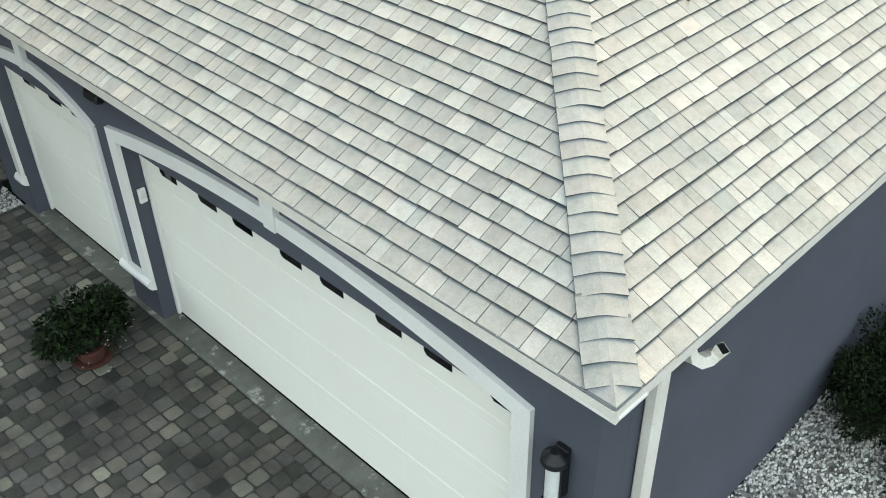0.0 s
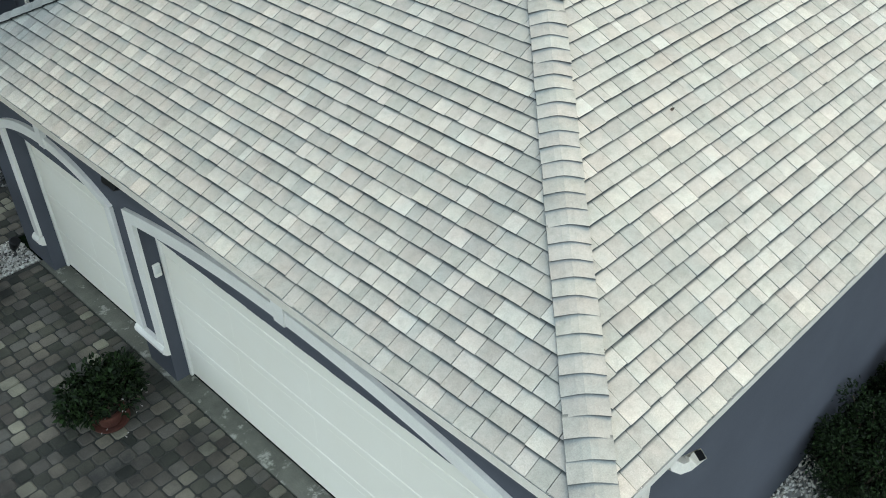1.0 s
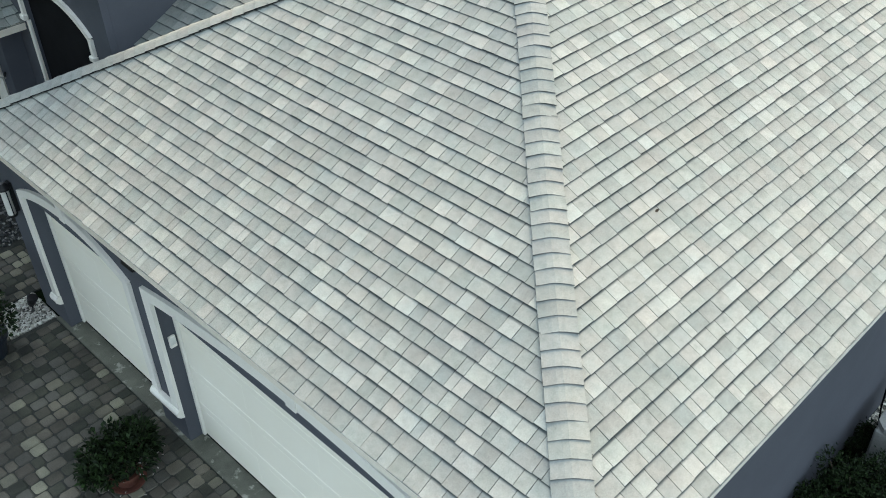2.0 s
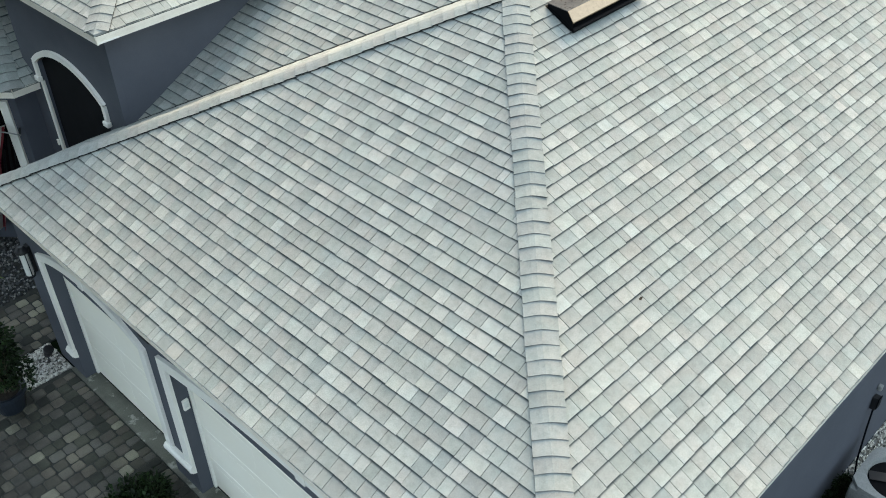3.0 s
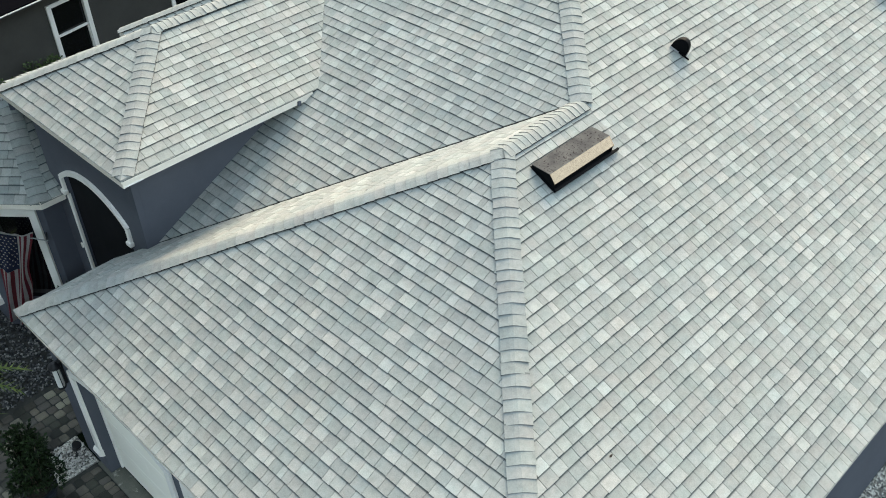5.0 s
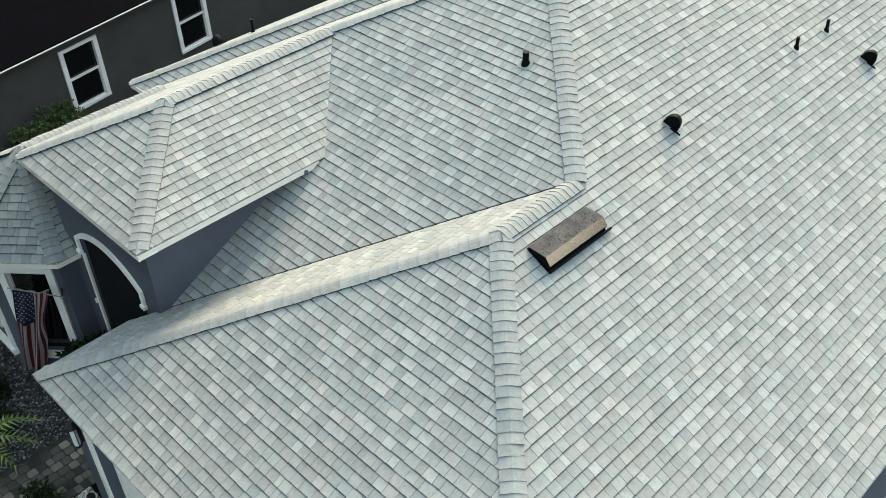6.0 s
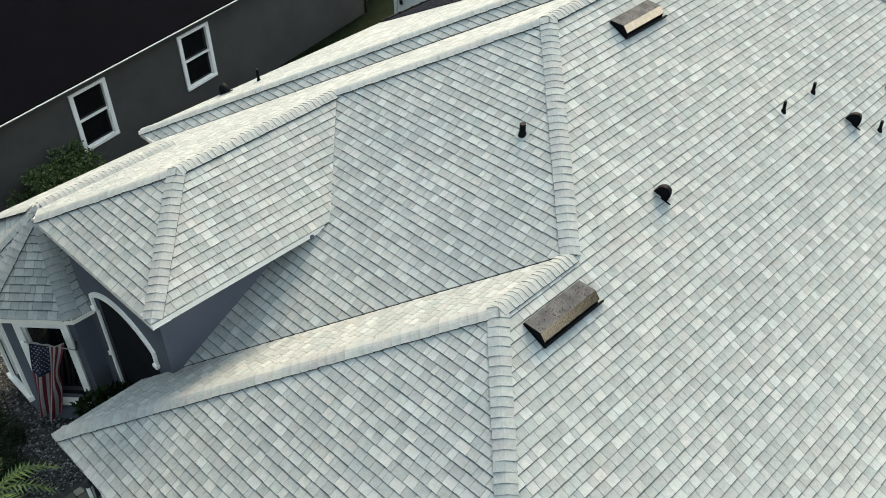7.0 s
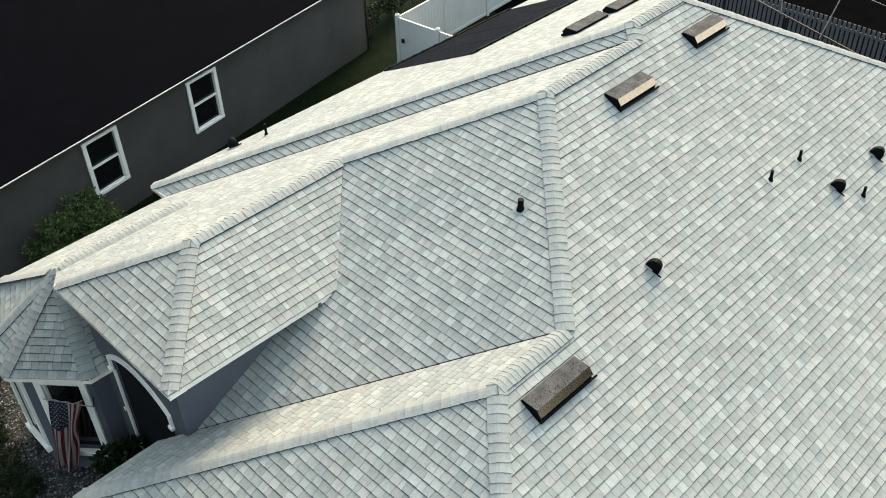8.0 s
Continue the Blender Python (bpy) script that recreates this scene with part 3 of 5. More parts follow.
DX = 0.37                 # face of the garage doors
D1A, D1B, D1T = 0.80, 5.72, 2.195       # wide door opening
D2A, D2B, D2S, D2T = 6.27, 8.62, 2.14, 2.36   # single door opening, spring and crown
WT = 2.82


def arch_z(y, a, b, spring, crown):
    """Height of a flat arch over the opening from a to b."""
    h, r = (b - a) / 2, crown - spring
    rad = (h * h + r * r) / (2 * r)
    return spring + math.sqrt(max(rad * rad - (y - (a + b) / 2) ** 2, 0)) - (rad - r)


part("wall", boxm(WX, WX + 0.3, WY, D1A, 0, WT), STUCCO, house)
part("pier", boxm(WX, WX + 0.3, D1B, D2A, 0, WT), STUCCO, house)
part("wall", boxm(WX, WX + 0.3, D2B, W - 0.18, 0, WT), STUCCO, house)
part("lintel", boxm(WX, WX + 0.3, D1A, D1B, D1T, WT), STUCCO, house)
part("lintel", boxm(WX, WX + 0.3, D2A, D2B, 2.17, WT), STUCCO, house)
part("wall", boxm(WX + 0.301, XE - 0.3, WY, WY + 0.25, 0, WT), STUCCO, house)
part("wall", boxm(WX + 0.301, 1.85, W - 0.43, W - 0.18, 0, WT), STUCCO, house)
part("wall", boxm(XE - 0.55, XE - 0.3, WY + 0.26, YK - 0.3, 0, WT), STUCCO, house)
part("wall", boxm(XK + 0.3, XE - 0.56, YK - 0.55, YK - 0.3, 0, WT + 0.2), STUCCO, house)
part("wall", boxm(2.4, XK + 0.29, YN - 0.5, YN - 0.25, 0, WT + 0.2), STUCCO, house)

# entry tower
part("wall", poly_prism([(SX + 0.10, 12.36, 4.25), (2.09, 13.30, 3.9), (2.09, 13.30, 4.08), (SX + 0.10, 12.36, 4.56)], (0.06, -0.03, 0)), STUCCO, house)
TX, TY0, TY1, TT = 1.88, 9.02, 12.00, 4.58
AY, AH, AS, AC = 10.50, 0.96, 3.32, 3.65       # arch centre, half width, spring, crown
TD = 0.10
ys = [AY - AH + 2 * AH * i / 20 for i in range(21)]
part("wall", boxm(TX, TX + TD, TY0, AY - AH, 0, TT), STUCCO, house)
part("wall", boxm(TX, TX + TD, AY + AH, TY1, 0, TT), STUCCO, house)
bm = poly_prism([(TX, AY - AH, TT)] + [(TX, y, arch_z(y, AY - AH, AY + AH, AS, AC)) for y in ys] + [(TX, AY + AH, TT)], (TD, 0, 0))
part("lintel", bm, STUCCO, house)
part("wall", boxm(TX + TD + 0.001, 4.88, TY0, TY0 + 0.2, 0, TT), STUCCO, house)
part("wall", boxm(TX + TD + 0.001, 4.88, TY1 - 0.2, TY1, 0, TT), STUCCO, house)
# a dark panel closes the arch in front of the entry room
screen = part("entry_screen", boxm(TX + TD - 0.03, TX + TD - 0.015, AY - AH + 0.001, AY + AH - 0.001, 0.02, AC - 0.001), ENTRYPANEL, house, "dark panel filling the arched entry")
part("screen_latch", boxm(TX - 0.06, TX - 0.031, AY + AH + 0.03, AY + AH + 0.07, 1.9, 2.0, 0.006), TRIM, screen)
part("entry_wall", boxm(3.6, 3.75, TY0 + 0.201, TY1 - 0.201, 0, TT), DARKROOM, house)
part("entry_ceiling", boxm(TX + 0.26, 3.59, TY0 + 0.21, TY1 - 0.21, 4.2, 4.3), DARKROOM, house)


def arch_band(y_in, z_in, y_out, z_out, x0, x1, steps):
    """An arched strip between an inner and an outer curve."""
    pts = [(x0, y_out(t), z_out(t)) for t in steps] + [(x0, y_in(t), z_in(t)) for t in steps[::-1]]
    return poly_prism(pts, (x1 - x0, 0, 0))


steps = [i / 20 for i in range(21)]
AO = AH + 0.08
ai = lambda f: AY - AH + 2 * AH * f
ao = lambda f: AY - AO + 2 * AO * f
bm = arch_band(ai, lambda f: arch_z(ai(f), AY - AH, AY + AH, AS, AC), ao, lambda f: arch_z(ao(f), AY - AO, AY + AO, AS + 0.04, AC + 0.085), TX - 0.05, TX - 0.001, steps)
entry_trim = part("arch_trim", bm, TRIM, house, "white moulded arch band")
for s in (-1, 1):
    y0 = AY + s * (AH + 0.04)
    part("leg", boxm(TX - 0.05, TX - 0.001, y0 - 0.04, y0 + 0.04, AS - 0.22, AS + 0.01, 0.004), TRIM, entry_trim)
    part("bracket", boxm(TX - 0.08, TX - 0.001, y0 - 0.065, y0 + 0.065, AS - 0.30, AS - 0.221, 0.012), TRIM, entry_trim)
part("jamb_strip", boxm(TX - 0.03, TX + 0.02, AY + AH - 0.02, AY + AH + 0.04, 0.1, AS - 0.305, 0.006), TRIM, house)

# bay walls with windows
BAY = [(1.9, 11.95), (1.55, 11.95), (0.68, 12.97), (0.68, 13.92), (1.55, 14.75), (2.39, 14.80)]


def bay_wall(p, q, window):
    p, q = Vector((*p, 0)), Vector((*q, 0))
    t = (q - p).normalized()
    o = Vector((t.y, -t.x, 0))
    if (Vector((*PEAK.xy, 0)) - p).dot(o) > 0:
        o = -o
    up = Vector((0, 0, 1))
    L = (q - p).length

    def slab(a, b, z0, z1, n0, n1, bm=None):
        c = [p + t * a + o * n0 + up * z0, p + t * b + o * n0 + up * z0, p + t * b + o * n1 + up * z0, p + t * a + o * n1 + up * z0]
        return poly_prism(c, up * (z1 - z0), bm)
    if not window:
        part("wall", slab(0, L, 0, WT, -0.2, 0), STUCCO, house)
        return
    a, b = window
    bm = slab(0, a, 0, WT, -0.2, 0)
    slab(b, L, 0, WT, -0.2, 0, bm)
    slab(a, b, 0, 0.62, -0.2, 0, bm)
    slab(a, b, 2.50, WT, -0.2, 0, bm)
    part("wall", bm, STUCCO, house)
    bm = slab(a - 0.10, a + 0.03, 0.62, 2.5, 0.001, 0.05)
    slab(b - 0.03, b + 0.10, 0.62, 2.5, 0.001, 0.05, bm)
    slab(a - 0.10, b + 0.10, 2.5, 2.64, 0.001, 0.05, bm)
    win = part("window", bm, TRIM, house, "bay window with broad white trim")
    part("sill", slab(a - 0.14, b + 0.14, 0.50, 0.619, 0.001, 0.10), TRIM, win)
    part("pane", slab(a, b, 0.62, 2.5, -0.10, -0.09), GLASS, win)
    bm = slab(a, a + 0.05, 0.62, 2.5, -0.089, -0.03)
    slab(b - 0.05, b, 0.62, 2.5, -0.089, -0.03, bm)
    part("window_frame", bm, TRIM, win)


bay_wall(BAY[0], BAY[1], None)
bay_wall(BAY[1], BAY[2], (0.22, 1.02))
bay_wall(BAY[2], BAY[3], (0.14, 0.81))
bay_wall(BAY[3], BAY[4], (0.30, 1.05))
bay_wall(BAY[4], BAY[5], None)
part("wall", boxm(2.2, 2.39, 12.101, 14.55, 0, 2.85), STUCCO, house)


# ---------------------------------------------------------------- garage trims
def trim_foot(y0, y1, parent):
    """A moulded foot under the trim bands."""
    bm = poly_prism([(WX - 0.001, y0, 0.42), (WX - 0.05, y0, 0.44), (WX - 0.085, y0, 0.48), (WX - 0.085, y0, 0.52), (WX - 0.055, y0, 0.56), (WX - 0.001, y0, 0.56)], (0, y1 - y0, 0))
    part("trim_foot", bm, TRIM, parent)


TB = 0.13
steps = [i / 20 for i in range(21)]
y1i = lambda f: D1A + 0.02 + (D1B - D1A - 0.04) * f
y1o = lambda f: D1A - TB + (D1B - D1A + 2 * TB) * f
bm = arch_band(y1i, lambda f: arch_z(y1i(f), D1A, D1B, 2.19, 2.415), y1o, lambda f: arch_z(y1o(f), D1A - TB, D1B + TB, 2.31, 2.56), WX - 0.045, WX - 0.001, steps)
trim1 = part("arch_trim", bm, TRIM, house, "white arched stucco band over the wide garage door")
for yi, yo2 in ((D1A + 0.02, D1A - TB), (D1B - 0.02, D1B + TB)):
    part("side_band", poly_prism([(WX - 0.045, yo2, 0.56), (WX - 0.045, yi, 0.56), (WX - 0.045, yi, 2.192), (WX - 0.045, yo2, 2.309)], (0.044, 0, 0)), TRIM, trim1)
ky = 3.27
bm = poly_prism([(WX - 0.06, ky - 0.07, 2.405), (WX - 0.06, ky + 0.07, 2.405), (WX - 0.06, ky + 0.095, WT - 0.02), (WX - 0.06, ky - 0.095, WT - 0.02)], (0.059, 0, 0))
part("keystone", bm, TRIM, trim1)
mid, h, r = (D2A + D2B) / 2, (D2B - D2A) / 2, D2T - D2S
steps = [i / 16 for i in range(17)]
yy = lambda f: D2A + (D2B - D2A) * f
yo = lambda f: D2A - TB + (D2B - D2A + 2 * TB) * f
bm = arch_band(yy, lambda f: arch_z(yy(f), D2A, D2B, D2S, D2T), yo,
               lambda f: arch_z(yo(f), D2A - TB, D2B + TB, D2S + 0.05, D2T + TB), WX - 0.045, WX - 0.001, steps)
trim2 = part("arch_trim", bm, TRIM, house, "white stucco band round the single garage door")
part("side_band", boxm(WX - 0.045, WX - 0.001, D2A - TB, D2A, 0.56, D2S + 0.03, 0.004), TRIM, trim2)
part("side_band", boxm(WX - 0.045, WX - 0.001, D2B, D2B + TB, 0.56, D2S + 0.03, 0.004), TRIM, trim2)
trim_foot(D1B - 0.02, D2A + 0.02, trim2)
trim_foot(D2B - 0.02, D2B + TB + 0.03, trim2)
trim_foot(D1A - TB - 0.03, D1A + 0.02, trim1)
bm = poly_prism([(WX - 0.06, mid - 0.06, D2T + 0.004), (WX - 0.06, mid + 0.06, D2T + 0.004), (WX - 0.06, mid + 0.08, D2T + 0.44), (WX - 0.06, mid - 0.08, D2T + 0.44)], (0.059, 0, 0))
part("keystone", bm, TRIM, trim2)


# ---------------------------------------------------------------- garage doors
def garage_door(y0, y1, top, windows, label):
    door = thing("garage_door", label, "garage door", (DX, (y0 + y1) / 2, 0), "garage doors")
    loc = Vector(door.location)

    def put(name, bm, mat, parent=door):
        bm.transform(Matrix.Translation(-loc))
        return part(name, bm, mat, parent)
    hs = 2.26 / 4
    n = 2 * round((y1 - y0) / 1.2)
    pw = (y1 - y0 - 0.1) / n
    for r in range(4):
        z0, z1 = 0.02 + r * hs, 0.02 + (r + 1) * hs - 0.008
        sec = put("section", boxm(DX, DX + 0.05, y0 + 0.05, y1 - 0.05, z0, z1, 0.006), DOORW)
        for c in range(n // 2):
            a = y0 + 0.05 + c * 2 * pw
            if r < 3:
                bm = bmesh.new()
                bm = boxm(DX - 0.0014, DX - 0.0003, a + 0.10, a + 2 * pw - 0.10, z0 + 0.10, z1 - 0.10, 0.0005)
                put("raised_panel", bm, DOORW, sec)
        if r == 3:
            for b in windows:
                z2 = 1.872
                pts = [(DX - 0.004, b, z2 + 0.035), (DX - 0.004, b - 0.03, z2), (DX - 0.004, b - 0.285, z2), (DX - 0.004, b - 0.285, z1 - 0.1), (DX - 0.004, b, z1 - 0.1)]
                put("window_pane", poly_prism(pts, (0.003, 0, 0)), GLASS, sec)
    for a, b in ((y0, y0 + 0.045), (y1 - 0.045, y1)):
        put("jamb", boxm(DX - 0.03, DX + 0.06, a, b, 0.0, top, 0.004), TRIM)
    put("bottom_seal", boxm(DX - 0.004, DX + 0.04, y0 + 0.05, y1 - 0.05, 0.0, 0.019), RUBBER)
    return door


garage_door(D1A + 0.001, D1B - 0.001, 2.3, (5.408, 4.764, 4.233, 3.562, 3.040, 2.379, 1.858, 1.205), "wide white sectional garage door with a row of dark panes")
garage_door(D2A + 0.001, D2B - 0.001, 2.3, (8.25, 7.645, 7.153), "single white sectional garage door under a flat arch")

keypad = thing("keypad", "small white keypad box on the grey door reveal", "keypad", (0.27, D1B - 0.02, 1.55))
part("case", boxm(-0.04, 0.04, -0.018, 0.019, -0.08, 0.08, 0.008), TRIM, keypad)
part("cover", boxm(-0.034, 0.034, -0.026, -0.0185, -0.03, 0.07, 0.004), LAMPGLASS, keypad)


def wall_lantern(y, z):
    lamp = thing("wall_lantern", "black wall lantern with a tall frosted tube, fixed to grey stucco", "lantern", (WX - 0.10, y, z), "wall lanterns")
    part("back_plate", boxm(0.055, 0.099, -0.05, 0.05, -0.22, 0.2, 0.006), BLACK, lamp)
    part("glass_tube", lathe([(0.052, -0.24), (0.052, 0.13)], 20), LAMPGLASS, lamp, smooth=False)
    part("cap", lathe([(0.088, 0.131), (0.092, 0.15), (0.085, 0.17), (0.03, 0.215)], 24), BLACK, lamp)
    part("base", lathe([(0.03, -0.28), (0.068, -0.265), (0.068, -0.241)], 20), BLACK, lamp)
    for s in (-1, 1):
        part("rib", boxm(-0.006, 0.006, s * 0.06 - 0.006, s * 0.06 + 0.006, -0.24, 0.131), BLACK, lamp)


wall_lantern(0.42, 1.98)
wall_lantern(9.02, 1.98)

flood = thing("flood_lamp", "black flood lamp under the garage soffit", "flood lamp", (0.12, 5.85, 2.64))
part("bracket", boxm(-0.02, 0.059, -0.03, 0.03, 0.02, 0.16, 0.008), BLACK, flood)
part("head", turned(boxm(-0.05, 0.05, -0.12, 0.12, -0.06, 0.04, 0.02), pose(0, 0, 0, 0, 15, 0)), BLACK, flood)

# downspout at the corner, and a short open spout beside it
spout = thing("downspout", "cream square downspout at the house corner", "downspout", (0.66, WY - 0.05, 0))
part("pipe", boxm(-0.06, 0.06, -0.045, 0.045, 0.06, 2.70, 0.014), FASCIA, spout)
part("shoe", turned(boxm(-0.05, 0.05, -0.04, 0.045, -0.16, 0.05, 0.012), pose(0, -0.06, 0.1, -40, 0, 0)), FASCIA, spout)
for z in (0.7,):
    part("strap", boxm(-0.064, 0.064, -0.049, 0.048, z, z + 0.025, 0.003), FASCIA, spout)
stub = thing("spout_stub", "short white drain elbow with a dark open end", "drain pipe", (0.92, 0.10, 2.62))
elbow = [(0, 0.02, 0.04), (0.04, 0.01, -0.05), (0.11, -0.02, -0.115), (0.18, -0.045, -0.12), (0.222, -0.068, -0.092), (0.232, -0.098, -0.035)]
part("elbow", tube(elbow, 0.054, 4, caps=False, twist=math.pi / 4), FASCIA, stub)
part("lining", tube([Vector(p) - Vector((0.001, 0, 0.003)) for p in elbow], 0.048, 4, twist=math.pi / 4), RUBBER, stub)

# ---------------------------------------------------------------- roof vents
def on_slope(s, a, b, h=0.0, turn=0.0):
    m = s.place(a, b)
    m.translation = s.at(a, b, h)
    return m @ pose(0, 0, 0, 0, 0, turn)


def box_vent(s, a, b, L=1.15):
    """A long low vent: closed at the back, open towards the eave."""
    m = on_slope(s, a, b, 0.019)
    v = thing("roof_vent", "long low black roof vent with a granulated top, on pale shingles", "roof vent", group="box roof vents")
    v.matrix_world = m
    D = 0.385
    part("flange", boxm(-0.02, L + 0.03, -0.015, D + 0.012, 0.0, 0.008), RUBBER, v)
    prof = [(-0.01, 0.009), (0.016, 0.096), (0.134, 0.155), (D, 0.042), (D, 0.009)]
    for x in (0.0, L - 0.012):
        part("side_panel", poly_prism([(x, y, z) for y, z in prof], (0.012, 0, 0)), RUBBER, v)
    part("throat", boxm(0.013, L - 0.013, 0.05, 0.09, 0.009, 0.095), RUBBER, v)
    part("back_panel", boxm(0.013, L - 0.013, D - 0.012, D, 0.009, 0.038), RUBBER, v)
    hood = [(0.134, 0.156), (D + 0.012, 0.038), (D + 0.012, 0.048), (0.134, 0.166)]
    part("top", poly_prism([(-0.012, y, z) for y, z in hood], (L + 0.024, 0, 0)), VENTTOP, v, "weathered granulated sheet")
    lip = [(0.012, 0.097), (0.1335, 0.1565), (0.1335, 0.1655), (0.012, 0.106), (0.008, 0.088), (0.012, 0.086)]
    part("front_lip", poly_prism([(-0.012, y, z) for y, z in lip], (L + 0.024, 0, 0)), MILL, v, "smooth folded bare-metal strip")
    part("drip_bar", boxm(-0.02, L + 0.10, -0.050, -0.018, 0.002, 0.046, 0.003), RUBBER, v)
    return v


def hood_vent(s, a, b, turn=0.0):
    """A half-round hood on a flat flashing."""
    v = thing("hood_vent", "small black half-round hood vent on pale shingles", "roof vent", group="hood vents")
    v.matrix_world = on_slope(s, a, b, 0.018, turn)
    part("flashing", boxm(-0.14, 0.15, -0.10, 0.13, 0, 0.004), LEAD, v, "pale flashing sheet")
    part("stop_bar", boxm(0.02, 0.20, -0.10, -0.088, 0.005, 0.03), RUBBER, v)
    bm = bmesh.new()
    rings = []
    for j, y in enumerate((-0.075, -0.03, 0.02, 0.06, 0.085)):
        r = (0.135, 0.135, 0.128, 0.095, 0.035)[j]
        rings.append([bm.verts.new((r * math.cos(math.pi * i / 12), y, 0.006 + 1.65 * r * math.sin(math.pi * i / 12))) for i in range(13)])
    for p, q in zip(rings, rings[1:]):
        for i in range(12):
            bm.faces.new((p[i], p[i + 1], q[i + 1], q[i]))
    bm.faces.new(rings[-1])
    bmesh.ops.recalc_face_normals(bm, faces=bm.faces)
    part("hood", bm, RUBBER, v, smooth=True)
    part("screen", poly_prism([(0.127 * math.cos(math.pi * i / 12), -0.072, 0.008 + 1.65 * 0.127 * math.sin(math.pi * i / 12)) for i in range(13)], (0, 0.006, 0)), RUBBER, v)


def pipe_vent(s, a, b, tall=0.27, r=0.03):
    v = thing("vent_pipe", "upright black plumbing vent pipe with a boot, on pale shingles", "vent pipe", tuple(s.at(a, b, 0.010)), "vent pipes")
    tilt = s.place(a, b).to_3x3().to_4x4()
    part("flashing", turned(boxm(-0.10, 0.10, -0.10, 0.12, 0, 0.004), tilt), SHINGLE, v)
    part("boot", lathe([(r + 0.022, -0.02), (r + 0.014, 0.03), (r + 0.003, 0.06)], 16), RUBBER, v)
    part("pipe", tube([(0, 0, -0.05), (0, 0, tall)], r, 14), RUBBER, v)


for a, b, length in ((4.90, 4.07, 1.15), (10.40, 6.95, 1.06), (13.15, 7.17, 1.04)):
    box_vent(s_south, a, b, length)
for a, b in ((12.30, YK - 9.75), (13.65, YK - 9.75)):
    box_vent(s_far, a, b, 1.05)
hood_vent(s_south, 8.45, 4.68, -78)
hood_vent(s_south, 13.17, 3.80, -78)
hood_vent(s_south, 14.72, 3.78, -78)
pipe_vent(s_main, 6.73, 7.50 - XM, 0.20, 0.05)
for a, b in ((11.99, 4.58), (12.97, 4.54), (13.54, 3.40)):
    pipe_vent(s_south, a, b, 0.21)
hood_vent(s_far, 7.35, YK - 15.35, 78)
pipe_vent(s_far, 8.0, YK - 14.9, 0.30)

# solar mats on the far slope
for i in range(4):
    a0 = 12.3 + i * 1.25
    mat = thing("solar_mat", "black ribbed pool-heating mat lying on the roof", "solar panel", group="solar mats")
    mat.matrix_world = on_slope(s_far, a0, 0.12, 0.012)
    line = [(j * 0.0125, 0.06, (0.014, 0.014, 0.004, 0.004)[j % 4]) for j in range(98)]
    bm = poly_prism(line + [(97 * 0.0125, 0.06, 0), (0, 0.06, 0)], (0, 3.49, 0))
    part("sheet", bm, SOLAR, mat)
    for y in (0.02, 3.58):
        part("header_pipe", tube([(-0.01, y, 0.028), (1.23, y, 0.028)], 0.028, 10), RUBBER, mat)
        for x in (0.15, 0.62, 1.05):
            part("clamp", boxm(x, x + 0.05, y - 0.045, y + 0.045, 0.0, 0.062, 0.005), RUBBER, mat)

# a few dry leaves lying on the south slope
for i, (a, b) in enumerate(((3.0, 1.66),)):
    leaf = thing("fallen_leaf", "small dark dry leaf lying on pale shingles", "leaf", group="fallen leaves")
    leaf.matrix_world = on_slope(s_south, a, b, 0.021, 67 * i)
    outline = [(-0.028, 0, 0.004), (-0.008, -0.013, 0), (0.012, -0.010, 0.002), (0.03, 0, 0.007), (0.010, 0.012, 0.003), (-0.010, 0.011, 0.001)]
    part("blade", poly_prism(outline, (0, 0, 0.0015)), SOIL, leaf)

# ---------------------------------------------------------------- ground
bm = boxm(-150, 220, -150, 200, -0.6, -0.035)
ground = tagged(mesh_ob("ground", bm, GRASS), "dark green lawn round the house", "lawn", kind="structure")


def bed(name, x0, x1, y0, y1, z, mat, label, category):
    return tagged(mesh_ob(name, boxm(x0, x1, y0, y1, -0.2, z), mat), label, category, kind="structure")


drive = bed("driveway", -6.0, 0.12, -5.0, 8.98, -0.012, SAND, "driveway of tumbled grey and tan cobble pavers", "driveway")
path = bed("walkway", -3.0, 1.85, 9.72, 11.02, -0.012, SAND, "paver walkway to the entry", "walkway")
path_b = bed("walkway", -3.0, -0.51, 8.985, 9.715, -0.012, SAND, "paver strip between the driveway and the walkway", "walkway")
bed("apron", 0.125, 0.45, 0.35, 8.95, 0.0, CONCRETE, "stained concrete strip under the garage doors", "concrete apron")
grav_s = bed("gravel_south", 0.20, 4.1, -1.9, 0.18, -0.03, STONE_BED, "bed of pale mixed gravel along the wall", "gravel bed")
grav_e = bed("gravel_east", 5.9, 12.0, -1.9, 0.18, -0.03, STONE_BED, "bed of pale gravel behind the air-conditioning unit", "gravel bed")
grav_n = bed("gravel_north", -2.2, 1.6, 11.03, 17.0, -0.03, SAND, "bed of gravel in front of the bay, coloured darker for the shade there", "gravel bed")
grav_c = bed("gravel_corner", -0.50, 0.17, 8.99, 9.71, -0.03, STONE_BED, "small bed of white gravel by the garage corner", "gravel bed")


